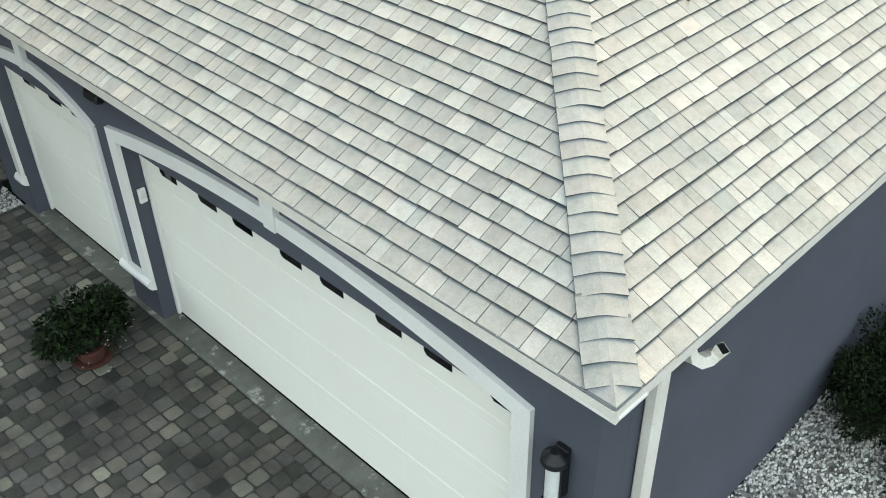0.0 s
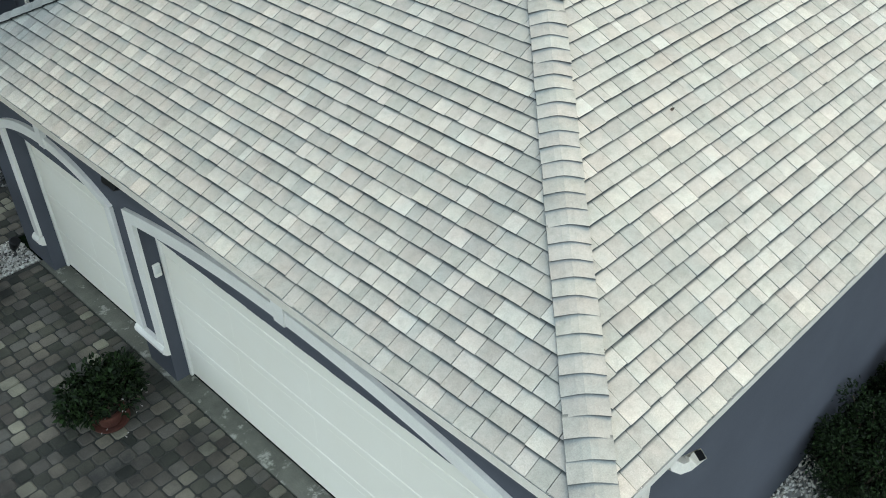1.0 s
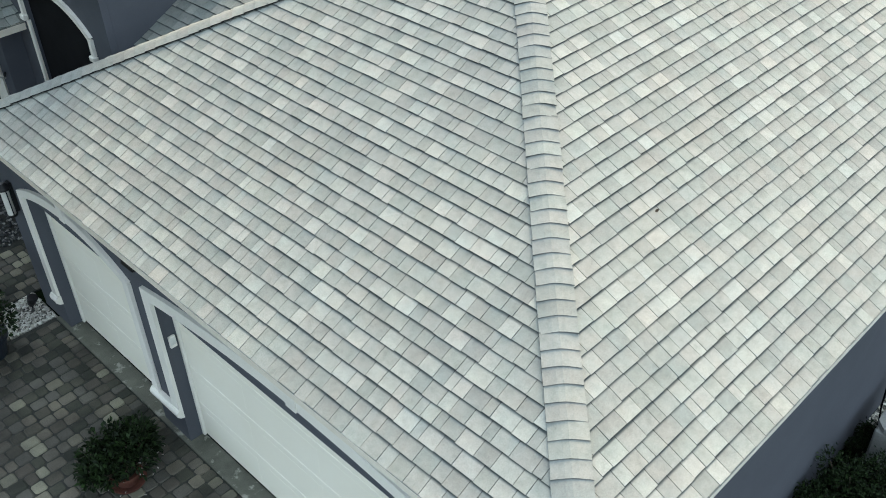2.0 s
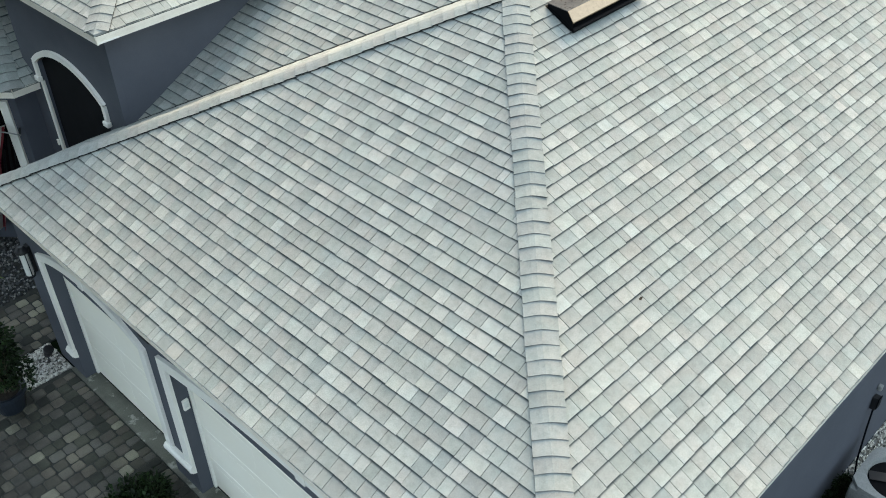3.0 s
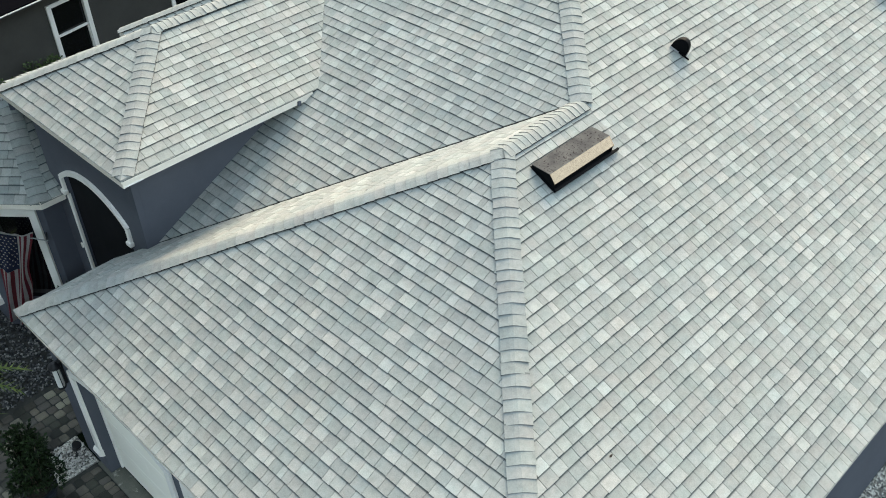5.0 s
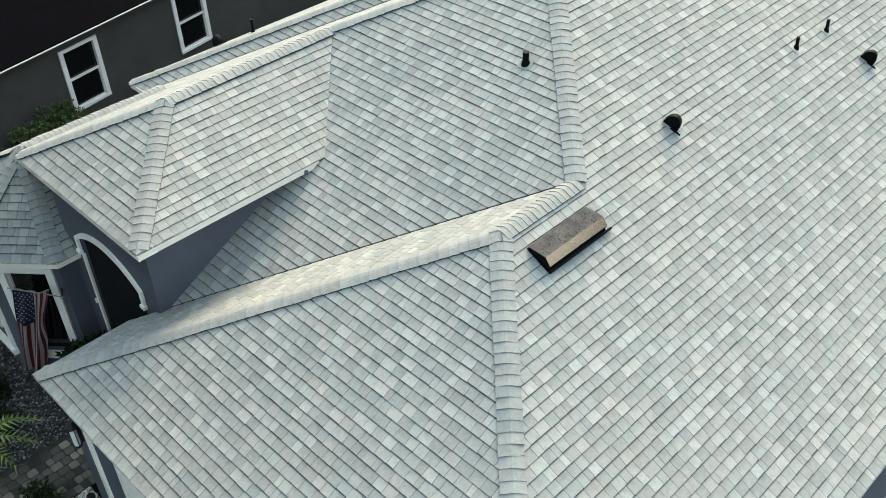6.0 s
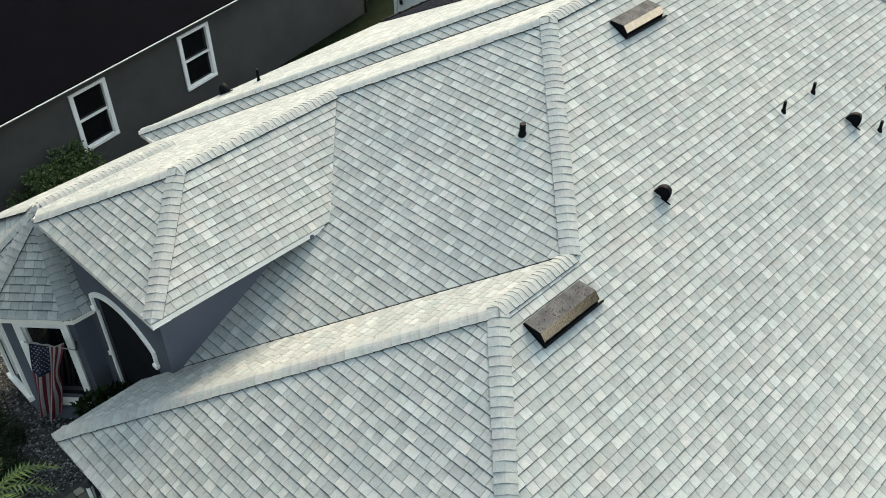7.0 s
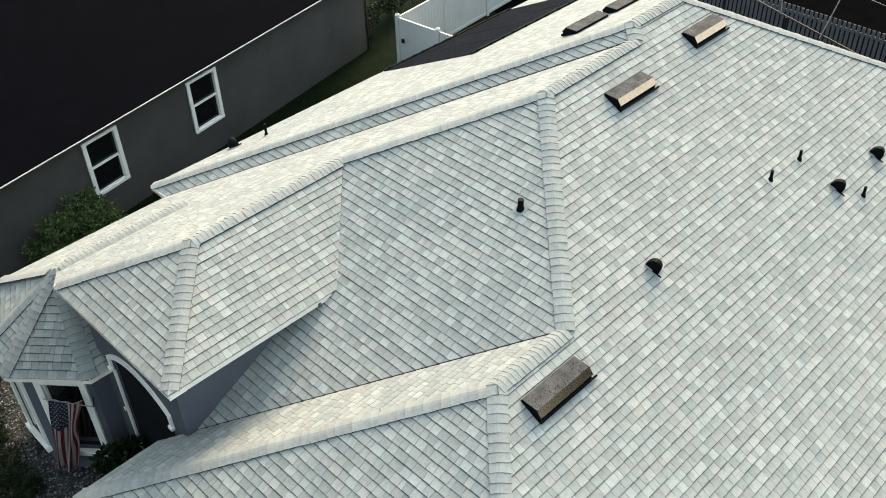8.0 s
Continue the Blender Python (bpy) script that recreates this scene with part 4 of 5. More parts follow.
def gravel(parent, x0, x1, y0, y1, count, lo, hi, seed, mat=STONE):
    """Loose stones, each a bent octahedron."""
    rng = random.Random(seed)
    verts, faces = [], []
    for _ in range(count):
        x, y, r = rng.uniform(x0, x1), rng.uniform(y0, y1), rng.uniform(lo, hi)
        c, s = math.cos(rng.uniform(0, 6.28)), math.sin(rng.uniform(0, 6.28))
        i = len(verts)
        ang = rng.uniform(0, 6.28)
        for k2 in range(5):
            t = ang + k2 * 1.2566 + rng.uniform(-0.3, 0.3)
            q = r * rng.uniform(0.75, 1.2)
            verts.append((x + q * math.cos(t), y + q * 0.75 * math.sin(t), -0.012 + rng.uniform(-0.006, 0.012)))
        verts.append((x + rng.uniform(-0.3, 0.3) * r, y + rng.uniform(-0.3, 0.3) * r, -0.008 + r * rng.uniform(0.5, 0.95)))
        verts.append((x, y, -0.04))
        for k2 in range(5):
            faces.append((i + k2, i + (k2 + 1) % 5, i + 5))
            faces.append((i + (k2 + 1) % 5, i + k2, i + 6))
    me = bpy.data.meshes.new("gravel")
    me.from_pydata(verts, [], faces)
    me.materials.append(mat)
    ob = new("gravel", me)
    ob.parent = parent
    tagged(ob, kind="stuff")


gravel(grav_s, 0.2, 4.05, -1.85, 0.18, 14500, 0.010, 0.025, 1)
gravel(grav_e, 5.92, 8.6, -1.85, 0.18, 9500, 0.011, 0.028, 4)
gravel(grav_n, -1.2, 1.5, 11.05, 16.9, 9500, 0.014, 0.032, 2, STONE_SHADED)
gravel(grav_c, -0.48, 0.15, 9.0, 9.70, 700, 0.016, 0.038, 3)


def blades(parent, x0, x1, y0, y1, count, tall, seed):
    """Short grass."""
    rng = random.Random(seed)
    verts, faces = [], []
    for _ in range(count):
        x, y = rng.uniform(x0, x1), rng.uniform(y0, y1)
        t, h, w = rng.uniform(0, 6.28), tall * rng.uniform(0.5, 1.2), rng.uniform(0.003, 0.007)
        dx, dy = math.cos(t), math.sin(t)
        lean = rng.uniform(0.2, 0.8) * h
        i = len(verts)
        verts += [(x - dy * w, y + dx * w, -0.037), (x + dy * w, y - dx * w, -0.037), (x + dx * lean, y + dy * lean, -0.037 + h)]
        faces.append((i, i + 1, i + 2))
    me = bpy.data.meshes.new("grass")
    me.from_pydata(verts, [], faces)
    me.materials.append(BLADE)
    ob = new("grass", me)
    tagged(ob, "blades of short dark lawn grass", "grass", kind="stuff")


blades(ground, 3.0, 9.0, -4.5, -1.8, 14000, 0.07, 5)
blades(ground, 4.1, 5.9, -1.85, 0.16, 9000, 0.08, 7)
blades(ground, 2.0, 17.0, 16.3, 21.0, 16000, 0.07, 6)


# ---------------------------------------------------------------- plants
def leaf_cloud(bm_verts, faces, rng, at, radii, count, size, droop=0.3, shell=0.55):
    """Folded leaves filling an uneven rounded mass."""
    for _ in range(count):
        d = Vector((rng.gauss(0, 1), rng.gauss(0, 1), rng.gauss(0, 1))).normalized()
        lump = 0.72 + 0.5 * noise.noise(Vector(at) * 3 + d * 2.3)
        rad = (shell + (1 - shell) * rng.random()) * lump
        p = Vector(at) + Vector((d.x * radii[0], d.y * radii[1], d.z * radii[2])) * rad
        if p.z < 0.02:
            continue
        out = (d + Vector((rng.uniform(-0.8, 0.8), rng.uniform(-0.8, 0.8), rng.uniform(-0.3, 0.8)))).normalized()
        side = out.cross(Vector((rng.uniform(-1, 1), rng.uniform(-1, 1), rng.uniform(-0.2, 1)))).normalized()
        ln, wd = size * rng.uniform(0.6, 1.3), size * rng.uniform(0.18, 0.34)
        tip = p + out * ln - Vector((0, 0, droop * ln * rng.random()))
        midp = p + out * ln * 0.5 + side.cross(out) * ln * 0.08
        i = len(bm_verts)
        bm_verts += [p, midp + side * wd, tip, midp - side * wd]
        faces += [(i, i + 1, i + 2), (i, i + 2, i + 3)]


def foliage(name, parent, mat, clouds, seed):
    rng = random.Random(seed)
    v, f = [], []
    for at, radii, count, size in clouds:
        leaf_cloud(v, f, rng, at, radii, count, size)
    me = bpy.data.meshes.new(name)
    me.from_pydata(v, [], f)
    me.materials.append(mat)
    ob = new(name, me)
    ob.parent = parent
    return ob


def potted_plant(x, y, label, pot_mat, pot_r, pot_h, clouds, seed, mat=None):
    plant = thing("potted_plant", label, "plant", (x, y, -0.004), "potted plants")
    part("pot", lathe([(pot_r * 0.68, 0.0), (pot_r * 0.72, 0.02), (pot_r * 0.98, pot_h * 0.82), (pot_r * 1.08, pot_h * 0.84), (pot_r * 1.08, pot_h), (pot_r * 0.96, pot_h), (pot_r * 0.92, pot_h * 0.9)], 32), pot_mat, plant, smooth=False)
    part("soil", lathe([(pot_r * 0.9, pot_h * 0.88), (pot_r * 0.5, pot_h * 0.93)], 20), SOIL, plant)
    rng = random.Random(seed)
    bm = bmesh.new()
    for at, radii, count, size in clouds:
        e = Vector(at)
        p = Vector((e.x * 0.2, e.y * 0.2, pot_h * 0.9))
        tube([p, p.lerp(e, 0.5) + Vector((0, 0, 0.05)), e], 0.012, 6, bm, radii=[0.014, 0.01, 0.005])
    part("stem", bm, BARK, plant)
    foliage("foliage", plant, mat or LEAF, clouds, seed)
    return plant


rng = random.Random(12)
pc = []
for i in range(34):
    t, r = rng.uniform(0, 6.28), math.sqrt(rng.random()) * 0.40
    pc.append(((r * math.cos(t), r * math.sin(t), 0.43 + rng.uniform(-0.04, 0.20) - r * 0.34), (0.18, 0.18, 0.16), 90, 0.08))
plant1 = potted_plant(-0.64, 5.74, "bushy dark green plant in a low terracotta pot on pavers", TERRACOTTA, 0.17, 0.20, pc, 21)
part("saucer", lathe([(0.13, 0.001), (0.20, 0.012), (0.215, 0.04), (0.20, 0.04), (0.12, 0.015)], 28), TERRACOTTA, plant1)
# pale dry tips on the plant
rng = random.Random(4)
bm = bmesh.new()
for i in range(46):
    t, r = rng.uniform(0, 6.28), rng.uniform(0.25, 0.50)
    p = Vector((r * math.cos(t), r * math.sin(t), 0.58 - r * 0.75 + rng.uniform(-0.06, 0.1)))
    d = Vector((rng.uniform(-1, 1), rng.uniform(-1, 1), rng.uniform(-0.2, 1))).normalized() * 0.03
    s = d.cross(Vector((0, 0, 1))).normalized() * 0.007
    bm.faces.new([bm.verts.new(q) for q in (p - s, p + d, p + s)])
part("dry_tip", bm, FLAGWHITE, plant1, "pale dry flower tips")
rng = random.Random(13)
pc = []
for i in range(30):
    t, r = rng.uniform(0, 6.28), math.sqrt(rng.random()) * 0.30
    pc.append(((1.15 * r * math.cos(t), 1.15 * r * math.sin(t), 0.80 + rng.uniform(-0.35, 0.70) - r * 0.3), (0.20, 0.20, 0.22), 100, 0.075))
potted_plant(-0.80, 8.86, "tall dark green shrub in a dark glazed pot on pavers", BLUEPOT, 0.25, 0.36, pc, 22)


def shrub(x, y, label, clouds, seed, mat=None, group=""):
    b = thing("shrub", label, "shrub", (x, y, -0.036), group)
    bm = bmesh.new()
    for at, radii, count, size in clouds:
        e = Vector(at)
        tube([(e.x * 0.35, e.y * 0.35, 0.0), (e.x * 0.6, e.y * 0.6, e.z * 0.5), tuple(e)], 0.02, 6, bm, radii=[0.022, 0.014, 0.006])
    part("branch", bm, BARK, b)
    foliage("foliage", b, mat or LEAF, clouds, seed)
    return b


def lumps(rng, n, rx, ry, z0, z1, r, count, size):
    out = []
    for _ in range(n):
        t, q = rng.uniform(0, 6.28), math.sqrt(rng.random())
        out.append(((q * rx * math.cos(t), q * ry * math.sin(t), rng.uniform(z0, z1)), (r * rng.uniform(0.8, 1.2), r * rng.uniform(0.8, 1.2), r * rng.uniform(0.7, 1.1)), count, size))
    return out


rng = random.Random(31)
for x, y in ((3.90, -0.30), (4.50, -0.30), (3.55, -0.98), (4.3, -1.0), (4.95, -1.4)):
    shrub(x, y, "low dark green shrub on gravel beside the wall", lumps(rng, 26, 0.38, 0.38, 0.12, 0.76, 0.22, 230, 0.045), rng.randrange(999), group="shrubs by the wall")
low_rng = random.Random(47)
for x, y in ((4.98, -0.08), (5.42, 0.04)):
    shrub(x, y, "low leafy plant between the wall and the air-conditioning unit", lumps(low_rng, 12, 0.24, 0.10, 0.06, 0.26, 0.12, 140, 0.04), low_rng.randrange(999), group="low plants by the wall")
for x, y in ((3.85, 18.85), (4.45, 19.0), (5.0, 18.8)):
    shrub(x, y, "leafy green shrub beside the neighbour's dark wall", lumps(rng, 26, 0.58, 0.55, 0.4, 1.42, 0.32, 150, 0.085), rng.randrange(999), LEAF_MID, "shrubs by the neighbour")
for x, y in ((-0.50, 12.1), (-0.25, 12.8), (-0.20, 13.6), (-0.10, 14.4), (0.05, 15.2), (0.4, 16.2)):
    shrub(x, y, "dark green ground shrub at the edge of gravel", lumps(rng, 16, 0.42, 0.42, 0.10, 0.40, 0.20, 120, 0.06), rng.randrange(999), group="shrubs before the bay")
shrub(1.35, 11.35, "dark broad-leaved shrub beside the entry", lumps(rng, 20, 0.34, 0.24, 0.4, 1.4, 0.22, 55, 0.17), 91)

# palm with arching fronds
palm = thing("palm", "young palm with arching yellow-green fronds", "palm", (-0.88, 11.5, -0.036))
part("stem", lathe([(0.07, 0), (0.055, 0.2), (0.06, 0.34), (0.03, 0.4)], 14), BARK, palm)
rng = random.Random(8)
for k2 in range(11):
    az = k2 * 2.4 + rng.uniform(-0.2, 0.2)
    ln = rng.uniform(0.8, 1.1)
    d = Vector((math.cos(az), math.sin(az), 0))
    side = Vector((-d.y, d.x, 0))
    bm = bmesh.new()
    line = [d * ln * t + Vector((0, 0, 0.40 + ln * (0.95 * t - 1.0 * t * t))) for t in (i / 12 for i in range(13))]
    tube(line, 0.008, 5, bm)
    for i in range(2, 13):
        for s in (-1, 1):
            p = line[i]
            q = p + side * s * 0.22 * (1 - 0.5 * abs(i - 6) / 6) + d * 0.12 - Vector((0, 0, 0.05))
            w = d * 0.026
            bm.faces.new([bm.verts.new(c) for c in (p - w, q, p + w)])
    part("frond", bm, LEAF_LIGHT, palm)

# ---------------------------------------------------------------- small things round the house
ac = thing("air_conditioner", "square grey outdoor air-conditioning unit with a round fan top", "air conditioner", (5.52, -0.46, -0.03))
part("pad", boxm(-0.48, 0.48, -0.48, 0.48, 0, 0.07, 0.01), CONCRETE, ac)
part("cabinet", boxm(-0.38, 0.38, -0.38, 0.38, 0.071, 0.70, 0.06, segments=3), ACPAINT, ac)
own = bmesh.new()
ring = []
for i in range(40):
    t = 2 * math.pi * i / 40
    c, s = math.cos(t), math.sin(t)
    sq = 0.395 / max(abs(c), abs(s))
    sq = min(sq, 0.48)
    ring.append([own.verts.new((c * r, s * r, z)) for r, z in ((sq, 0.70), (sq, 0.765), (0.33, 0.775), (0.31, 0.70))])
for a, b in zip(ring, ring[1:] + ring[:1]):
    for j in range(3):
        own.faces.new((a[j], b[j], b[j + 1], a[j + 1]))
bmesh.ops.recalc_face_normals(own, faces=own.faces)
part("top_ring", own, ACPAINT, ac)
part("fan_well", lathe([(0.309, 0.702), (0.309, 0.706)], 36), RUBBER, ac)
part("fan_hub", lathe([(0.085, 0.707), (0.08, 0.745), (0.05, 0.755)], 24), ACPAINT, ac)
for k2 in range(3):
    bm = boxm(0.07, 0.29, -0.07, 0.07, 0.718, 0.724)
    part("fan_blade", turned(bm, pose(0, 0, 0, 0, 0, 120 * k2) @ pose(0, 0, 0.0, 4, 0, 0)), VENTMETAL, ac)

box = thing("disconnect_box", "small dark electrical box with a conduit on the grey wall", "electrical box", (5.98, WY - 0.001, 1.22))
part("case", boxm(-0.045, 0.045, -0.07, 0.0, -0.10, 0.09, 0.008), BLACK, box)
part("cover", boxm(-0.05, 0.05, -0.082, -0.071, -0.07, 0.10, 0.005), RUBBER, box)
part("conduit", tube([(0, -0.04, -0.101), (-0.01, -0.05, -0.45), (-0.05, -0.08, -0.95), (-0.12, -0.14, -1.22)], 0.011, 8), RUBBER, box)
pipe_cap = thing("wall_light", "small white fitting on the wall above the electrical box", "wall fitting", (6.02, WY - 0.001, 1.42))
part("body", boxm(-0.03, 0.03, -0.05, 0.0, -0.04, 0.04, 0.01), ACPAINT, pipe_cap)

spot = thing("garden_spotlight", "small black garden spotlight standing in white gravel", "spotlight", (0.0, 9.38, -0.03))
part("spike", tube([(0, 0, 0), (0, 0, 0.12)], 0.012, 8), BLACK, spot)
part("head", turned(lathe([(0.05, 0), (0.065, 0.06), (0.075, 0.13), (0.06, 0.135)], 20), pose(0, 0, 0.11, 20, 15, 0)), BLACK, spot)

stake = thing("garden_stake", "thin dark garden stake standing in grey gravel", "garden stake", (0.27, 13.57, -0.03))
part("shaft", tube([(0, 0, 0), (0.03, 0.02, 0.5)], 0.011, 8), BLACK, stake)
part("head", turned(lathe([(0.012, 0), (0.03, 0.01), (0.03, 0.05), (0.012, 0.06)], 12), pose(0.03, 0.02, 0.5)), BLACK, stake)

# flag on a short pole, hanging from its hoist
fl_a, fl_b = Vector((0.81, 12.40, 2.35)), Vector((1.32, 11.82, 2.20))
flag = thing("flag", "striped flag with a starred blue canton hanging from a white pole", "flag", tuple(fl_b))
base = Vector(fl_b)
ft = (fl_a - fl_b).normalized()
part("pole", tube([fl_b - base - ft * 0.12, fl_a - base + ft * 0.05], 0.011, 10), ACPAINT, flag)
part("finial", turned(lathe([(0.008, -0.03), (0.03, 0.0), (0.008, 0.03)], 14), Matrix.Translation(fl_a - base + ft * 0.07)), TRIM, flag)
part("bracket", tube([fl_b - base - ft * 0.10, fl_b - base - ft * 0.10 + Vector((0.13, 0.30, -0.05))], 0.016, 8), BLACK, flag)
fn = Vector((ft.y, -ft.x, 0)).normalized()
FW, FD = 0.66, 2.0                     # hoist along the pole, fly downwards


def cloth(u, v):
    """A point of the hanging cloth: u along the pole from the canton's side, v down."""
    fall = v * FD
    nar = 1 - 0.24 * v
    u = u - 0.16 * max(0.0, u - 0.5) * 2 * math.sin(math.pi * min(1.0, v * 1.25)) ** 2
    wave = 0.07 * math.sin(u * 15 + v * 2.2) * (0.25 + v) + 0.03 * math.sin(u * 6 - v * 5)
    along = fl_a - ft * (0.03 + FW * (0.5 + (u - 0.5) * nar) - 0.50 * v)
    return along + fn * wave - Vector((0, 0, 0.03 + fall + 0.05 * math.sin(u * 3.1) + 0.05 * u * v - 0.14 * u)) - base


def cloth_piece(u0, u1, v0, v1, nu, nv, off=0.0):
    bm = bmesh.new()
    grid = [[bm.verts.new(cloth(u0 + (u1 - u0) * i / nu, v0 + (v1 - v0) * j / nv) + fn * off) for i in range(nu + 1)] for j in range(nv + 1)]
    for j in range(nv):
        for i in range(nu):
            bm.faces.new((grid[j][i], grid[j][i + 1], grid[j + 1][i + 1], grid[j + 1][i]))
    bmesh.ops.solidify(bm, geom=bm.faces[:], thickness=0.004)
    return bm


for i in range(13):
    u0, u1 = i / 13, (i + 1) / 13
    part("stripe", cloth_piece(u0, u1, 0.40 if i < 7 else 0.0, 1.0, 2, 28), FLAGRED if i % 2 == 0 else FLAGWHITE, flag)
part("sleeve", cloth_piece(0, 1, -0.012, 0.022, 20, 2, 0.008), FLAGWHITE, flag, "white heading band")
canton = part("canton", cloth_piece(0, 7 / 13, 0, 0.3995, 14, 12), FLAGBLUE, flag)
star_mesh = None
for r in range(9):
    for c in range(6 - r % 2):
        u, v = (0.05 + r * 0.054), 0.035 + (c + 0.5 * (r % 2)) * 0.062
        if star_mesh is None:
            bm = bmesh.new()
            for sgn in (-0.009, 0.009):
                bm.faces.new([bm.verts.new(fn * sgn + ft * math.sin(k2 * math.pi / 5) * rr + Vector((0, 0, math.cos(k2 * math.pi / 5) * rr))) for k2 in range(10) for rr in ((0.019 if k2 % 2 == 0 else 0.008),)])
            star_mesh = part("star", bm, FLAGWHITE, canton).data
            bpy.data.objects["star"].location = cloth(u, v)
        else:
            st = new("star", star_mesh)
            st.parent = canton
            st.location = cloth(u, v)

# ---------------------------------------------------------------- neighbour's house
NB = Matrix.Translation((14.6, 21.4, 0)) @ Matrix.Rotation(math.atan(0.2), 4, "Z")    # wall face is y = 0, x along it
nb = thing("neighbour_house", "neighbouring dark grey house with a black roof and white windows", "house")
nb.matrix_world = NB
N0, N1 = -22.0, 2.38
wins = [(-9.30, -8.22), (-5.66, -4.56)]
for a, b in ((N0, wins[0][0]), (wins[0][1], wins[1][0]), (wins[1][1], N1)):
    part("wall", boxm(a, b, 0, 0.25, -0.05, 2.95), NWALL, nb)
for a, b in wins:
    part("wall", boxm(a, b, 0, 0.25, -0.05, 0.97), NWALL, nb)
    part("wall", boxm(a, b, 0, 0.25, 2.54, 2.95), NWALL, nb)
part("wall", boxm(N1 - 0.25, N1, 0.251, 9, -0.05, 2.95), NWALL, nb)
for a, b in wins:
    bm = boxm(a - 0.03, a + 0.09, -0.04, 0.05, 0.97, 2.54)
    boxm(b - 0.09, b + 0.03, -0.04, 0.05, 0.97, 2.54, bm=bm)
    boxm(a + 0.091, b - 0.091, -0.04, 0.05, 2.46, 2.54, bm=bm)
    win = part("window", bm, TRIM, nb, "white-framed double-hung window")
    part("sill", boxm(a - 0.03, b + 0.03, -0.055, 0.05, 0.89, 0.969, 0.006), TRIM, win)
    part("rail", boxm(a + 0.091, b - 0.091, -0.01, 0.04, 1.70, 1.75), TRIM, win)
    part("pane", boxm(a + 0.05, b - 0.05, 0.055, 0.065, 0.97, 2.54), GLASS, win)
    bm = boxm(a + 0.091, a + 0.115, 0.0, 0.04, 0.97, 1.699)
    boxm(b - 0.115, b - 0.091, 0.0, 0.04, 0.97, 1.699, bm=bm)
    boxm(a + 0.116, b - 0.116, 0.0, 0.04, 0.97, 1.0, bm=bm)
    part("sash", bm, TRIM, win)
bm = poly_prism([(N0, -0.45, 2.93), (N1 + 0.45, -0.45, 2.93), (N1 - 5.5, 5.5, 5.9), (N0, 5.5, 5.9)], (0, 0, 0.06))
part("roof", bm, NROOF, nb)
bm = poly_prism([(N1 + 0.45, -0.45, 2.93), (N1 + 0.45, 11.45, 2.93), (N1 - 5.5, 5.5, 5.9)], (0, 0, 0.06))
part("roof", bm, NROOF, nb)
part("fascia", boxm(N0, N1 + 0.45, -0.470, -0.452, 2.935, 2.958), TRIM, nb)
part("soffit", boxm(N0, N1 + 0.43, -0.45, -0.002, 2.90, 2.92), NWALL, nb)
part("corner_pipe", tube([(N1 + 0.06, -0.03, 0), (N1 + 0.06, -0.03, 2.9)], 0.035, 8), BLACK, nb)

# white vinyl fence: a return towards the house and a long run along the boundary
fence = thing("vinyl_fence", "white vinyl privacy fence with a gate in its short return", "fence", (16.9, 20.15, -0.036))


def vinyl_run(p, q, panels, gate=-1):
    p, q = Vector((*p, 0)), Vector((*q, 0))
    t = (q - p) / panels
    u = t.normalized()
    n = Vector((-u.y, u.x, 0))
    for i in range(panels):
        a = p + t * i
        m = Matrix((u, n, Vector((0, 0, 1)))).transposed().to_4x4()
        m.translation = a
        L = t.length
        post = part("post", turned(boxm(-0.065, 0.065, -0.065, 0.065, 0, 1.86, 0.006), m), VINYL, fence)
        part("post_cap", turned(lathe([(0.10, 1.861), (0.10, 1.88), (0.01, 1.93)], 4), m), VINYL, post)
        part("top_rail", turned(boxm(0.066, L - 0.066, -0.03, 0.03, 1.70, 1.80, 0.005), m), VINYL, fence)
        part("bottom_rail", turned(boxm(0.066, L - 0.066, -0.03, 0.03, 0.05, 0.16, 0.005), m), VINYL, fence)
        k3 = int((L - 0.14) / 0.16)
        w = (L - 0.14) / k3
        for j in range(k3):
            part("board", turned(boxm(0.07 + j * w, 0.07 + (j + 1) * w - 0.003, -0.014, 0.014, 0.161, 1.699), m), VINYL, fence)
        if i == gate:
            part("latch", turned(boxm(0.18, 0.30, -0.07, -0.032, 0.95, 1.1, 0.008), m), BLACK, fence)


vinyl_run((0, 0), (9.6, 0.9), 4)
vinyl_run((0, 0), (0.35, -3.4), 2, 0)
for i, (x, y) in enumerate(((17.6, 22.6), (19.4, 23.2), (21.6, 23.0))):
    shrub(x, y, "dark shrub behind the white fence", lumps(random.Random(60 + i), 14, 0.7, 0.5, 0.4, 1.2, 0.4, 80, 0.12), 60 + i, group="shrubs behind the fence")

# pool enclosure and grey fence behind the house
bed("patio", XE, 46, -1, 24, -0.01, SHADEDSLAB, "pool patio coloured near black for the shade over it", "patio")
cage = thing("pool_enclosure", "dark bronze screen enclosure over the patio", "pool enclosure", (22.4, 3.0, 0))
part("top_beam", tube([(1.7, 9.5, 2.75), (-0.05, 4.0, 2.75), (-0.05, -2, 2.75)], 0.022, 8), BRONZE, cage)
for (x0, y0, z0), (x1, y1, z1) in (((0.2, 5.6, 2.75), (2.8, 6.2, 3.3)), ((2.8, 7.5, 3.3), (1.9, 3.0, 3.3)), ((0.9, 7.2, 2.75), (2.8, 8.2, 3.3)), ((2.8, 7.5, 3.3), (2.9, 11, 3.3))):
    part("beam", tube([(x0, y0, z0), (x1, y1, z1)], 0.02, 8), BRONZE, cage)
for x, y in ((1.7, 9.5), (0.9, 7.0), (0.1, 4.4), (-0.05, 1.0)):
    part("post", boxm(x - 0.035, x + 0.035, y - 0.035, y + 0.035, 0, 2.72), BRONZE, cage)
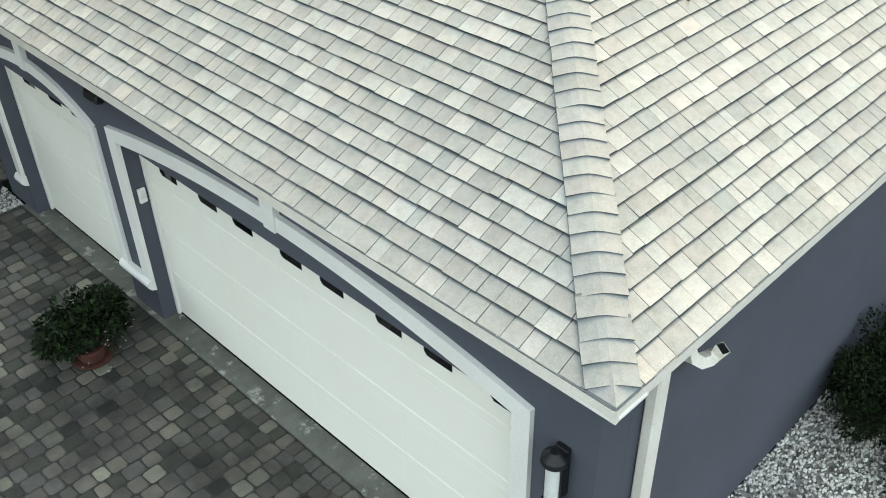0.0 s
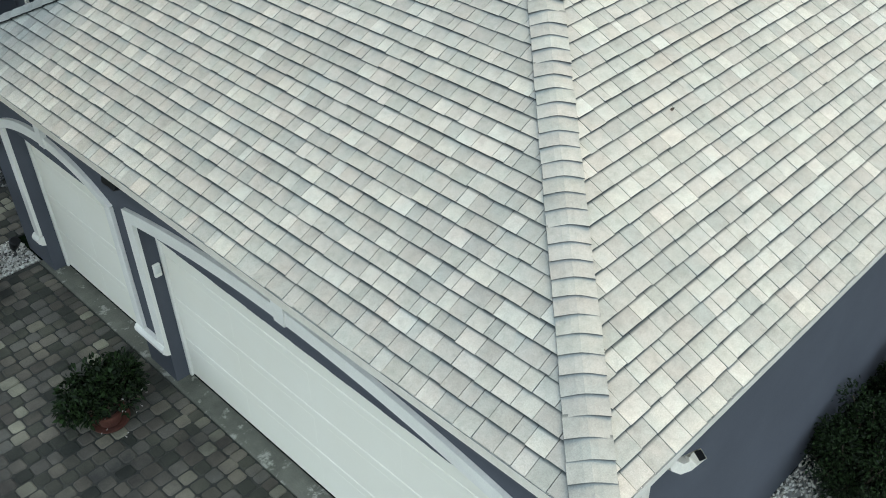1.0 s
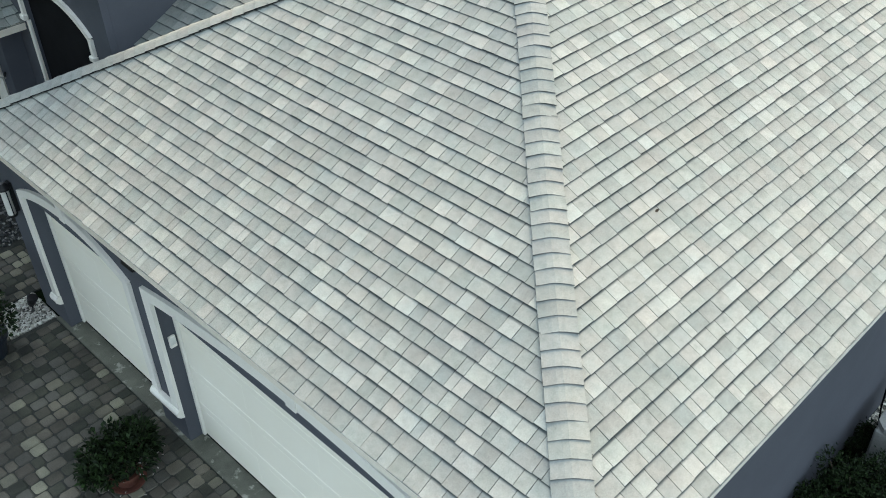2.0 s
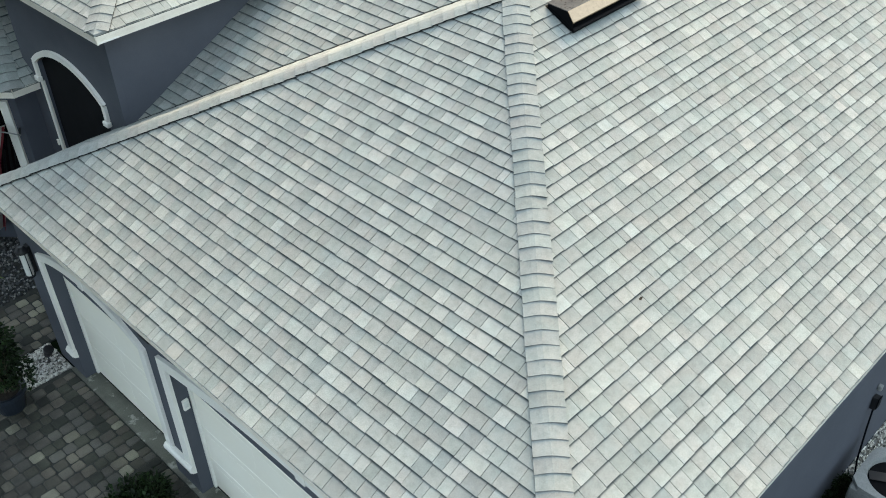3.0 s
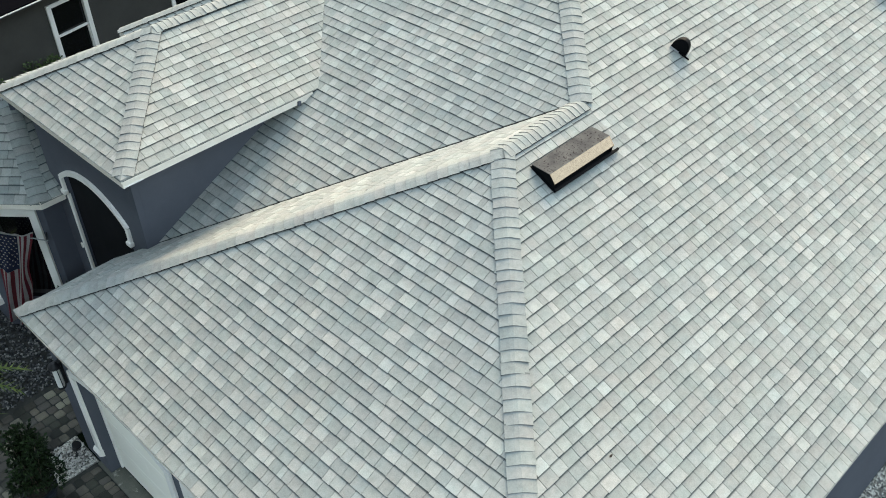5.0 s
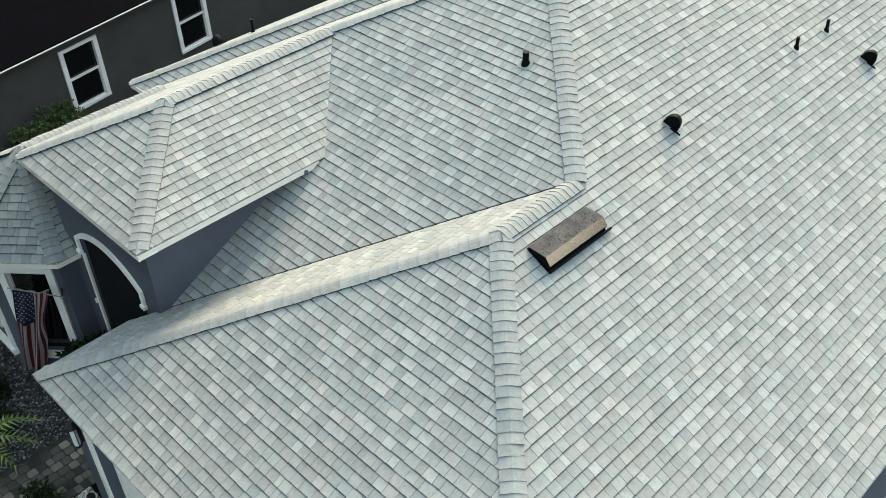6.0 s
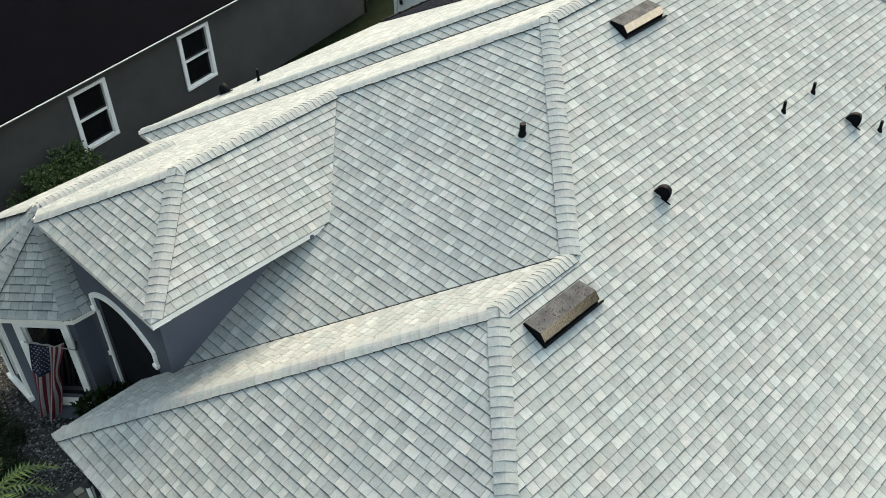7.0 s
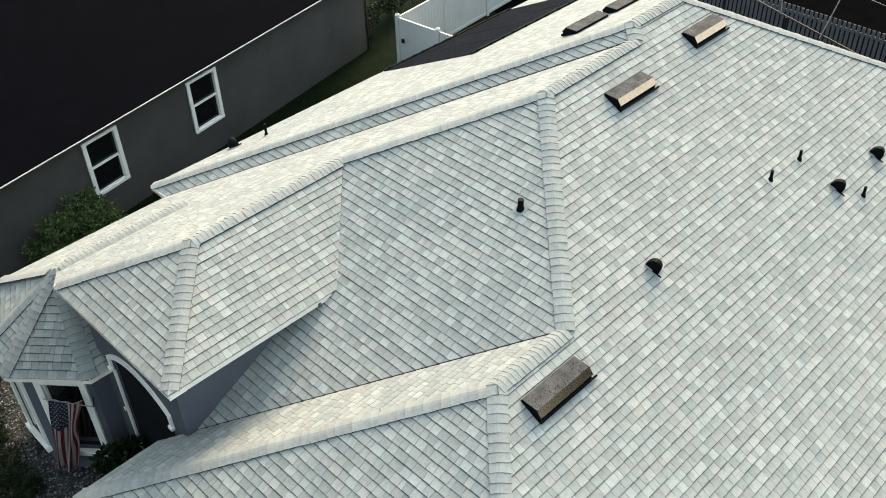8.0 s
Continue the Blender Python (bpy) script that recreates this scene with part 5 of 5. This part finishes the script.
gf = thing("slat_fence", "weathered grey upright-slat fence beyond the patio", "fence", (26.2, 0, 0))
for i in range(90):
    y = 1.0 + i * 0.16
    part("slat", boxm(-0.012, 0.012, y, y + 0.10, -0.01, 1.75), GREYSLAT, gf)
for z in (0.35, 1.45):
    part("rail", boxm(0.013, 0.05, 0.9, 15.5, z, z + 0.09), GREYSLAT, gf)

# ---------------------------------------------------------------- unseen trees added for shade beside the driveway, and the distance
def tree(x, y, tall, rad, seed, label):
    """A broad tree added out of view for its shade: tapered trunk, limbs and a crown of many leaves."""
    rng = random.Random(seed)
    t = thing("tree", label, "tree", (x, y, -0.036), "garden trees")
    fork = tall * 0.34
    part("trunk", tube([(0, 0, 0), (0.05, 0.03, fork * 0.5), (0, 0.05, fork)], 0.2, 12, radii=[0.24, 0.18, 0.15]), BARK, t)
    clouds = []
    for i in range(15):
        az, up = i * 2.4, rng.uniform(0.1, 1.0)
        q = rad * (0.85 - 0.35 * up) * rng.uniform(0.45, 1.0)
        e = Vector((q * math.cos(az), q * math.sin(az), fork + (tall - fork) * (0.22 + 0.66 * up)))
        part("limb", tube([(0, 0.05, fork * 0.95), tuple(Vector((0, 0.05, fork)).lerp(e, 0.5) + Vector((0, 0, 0.3))), tuple(e)], 0.07, 7, radii=[0.085, 0.05, 0.02]), BARK, t)
        clouds.append((tuple(e), (rad * 0.46, rad * 0.46, rad * 0.36), 560, 0.22))
    foliage("crown", t, LEAF, clouds, seed)


tree(-5.0, 6.6, 9.5, 2.5, 74, "unseen leafy tree added to shade the paver driveway")
tree(-4.3, 9.6, 10.5, 2.6, 71, "unseen dense broad-leaved tree added to shade the paver driveway")
tree(-3.3, 12.6, 9.5, 2.6, 73, "unseen slender leafy tree added between two others to shade the bay")
tree(-8.4, 9.0, 13.0, 3.6, 75, "unseen large dense tree added to block sky across the driveway")
tree(-2.6, 15.7, 12.0, 2.9, 72, "unseen tall dense broad-leaved tree added to shade the bay")

# an unseen ring of far woods, added to close the horizon and darken the vents' reflections
rng = random.Random(90)
verts, faces = [], []
N_W = 180
for i in range(N_W):
    t = 2 * math.pi * i / N_W
    r = 75 + rng.uniform(-4, 4)
    near = 0.5 + 0.5 * math.cos(t + 0.92)      # closer and taller to the south-east, to darken what the vent lips reflect
    r -= 24 * near ** 4
    h = rng.uniform(5, 9) + 14 * near ** 40
    verts += [(10 + r * math.cos(t), 8 + r * math.sin(t), -0.1), (10 + (r + 1) * math.cos(t), 8 + (r + 1) * math.sin(t), h * 0.6), (10 + (r + 4) * math.cos(t), 8 + (r + 4) * math.sin(t), h)]
for i in range(N_W):
    a, b = 3 * i, 3 * ((i + 1) % N_W)
    faces += [(a, b, b + 1, a + 1), (a + 1, b + 1, b + 2, a + 2)]
me = bpy.data.meshes.new("backdrop")
me.from_pydata(verts, [], faces)
me.materials.append(GRASS)
tagged(new("backdrop", me), "unseen dark ring added as far woods round the houses", "woods", kind="structure")

# ---------------------------------------------------------------- pavers
def paver_geometry(w, d, rng):
    """A tumbled block with worn corners and rim, its corner at the origin."""
    g, c = 0.005, 0.022
    jit = lambda: rng.uniform(-0.004, 0.004)
    low = [(g + c, g), (w - g - c, g), (w - g, g + c), (w - g, d - g - c), (w - g - c, d - g), (g + c, d - g), (g, d - g - c), (g, g + c)]
    low = [(x + jit(), y + jit()) for x, y in low]
    cx, cy = w / 2, d / 2
    top = [(x + (cx - x) * 0.15, y + (cy - y) * 0.15) for x, y in low]
    v = [(x, y, -0.03) for x, y in low] + [(x, y, -0.012) for x, y in low] + [(x, y, rng.uniform(-0.002, 0.002)) for x, y in top]
    f = [tuple(range(16, 24))]
    for i in range(8):
        k2 = (i + 1) % 8
        f += [(i, k2, 8 + k2, 8 + i), (8 + i, 8 + k2, 16 + k2, 16 + i)]
    return v, f


paver_rng = random.Random(5)
paver_meshes = []
PSIZES = ((0.135, 0.172), (0.16, 0.172), (0.18, 0.172), (0.205, 0.172))
for w, d in PSIZES:
    for _ in range(3):
        v, f = paver_geometry(w, d, paver_rng)
        me = bpy.data.meshes.new("paver")
        me.from_pydata(v, [], f)
        me.materials.append(PAVER)
        paver_meshes.append((w, d, me, v, f))


def pave(parent, x0, x1, y0, y1, seed, near=None, border=False):
    """Rows of blocks along x, laid from the house outwards."""
    rng = random.Random(seed)
    verts, faces = [], []
    count = 0
    blocks = []
    if border:
        y = y0
        while y < y1 - 0.1:
            blocks.append((x1 - 0.174, y, pose(0, 0, 0, 0, 0, 90), rng.randrange(3), True))
            y += 0.132
        x1 -= 0.178
    y = y0
    while y < y1 - 0.14:
        x = x1
        x += 0.03 if rng.random() < 0.5 else 0.0
        while x > x0:
            mi = rng.choice((0, 1, 2, 3, 4, 5, 3, 4, 5, 6, 7, 8, 6, 7, 8, 9, 10, 11))
            x -= paver_meshes[mi][0]
            blocks.append((x, y, None, mi, False))
        y += 0.174
    for x, y, turn, mi, edge in blocks:
        w, d, me, v, f = paver_meshes[mi]
        m = Matrix.Translation((x, y, rng.uniform(-0.004, 0.003))) @ pose(0, 0, 0, rng.uniform(-0.8, 0.8), rng.uniform(-0.8, 0.8), rng.uniform(-1.2, 1.2))
        if edge:
            m = m @ Matrix.Translation((0.172, 0, 0)) @ turn
        if near and count < 300 and near(x, y):
            LATER.append((parent, me, m))
            count += 1
            continue
        i = len(verts)
        verts += [m @ Vector(p) for p in v]
        faces += [tuple(i + k2 for k2 in q) for q in f]
    me = bpy.data.meshes.new("paver_field")
    me.from_pydata(verts, [], faces)
    me.materials.append(PAVER)
    ob = new("paver_field", me)
    ob.parent = parent
    tagged(ob, kind="stuff")


pave(drive, -4.2, 0.12, -1.0, 8.98, 41, lambda x, y: x > -1.5 and 3.2 < y < 5.6, True)
pave(path, -2.4, 1.8, 9.72, 11.02, 42)
pave(path_b, -2.4, -0.52, 8.99, 9.72, 43)

# the single pieces of roofs and pavements
for owner, me, m in LATER:
    ob = new(me.name.split(".")[0], me)
    ob.parent = owner
    ob.matrix_world = m
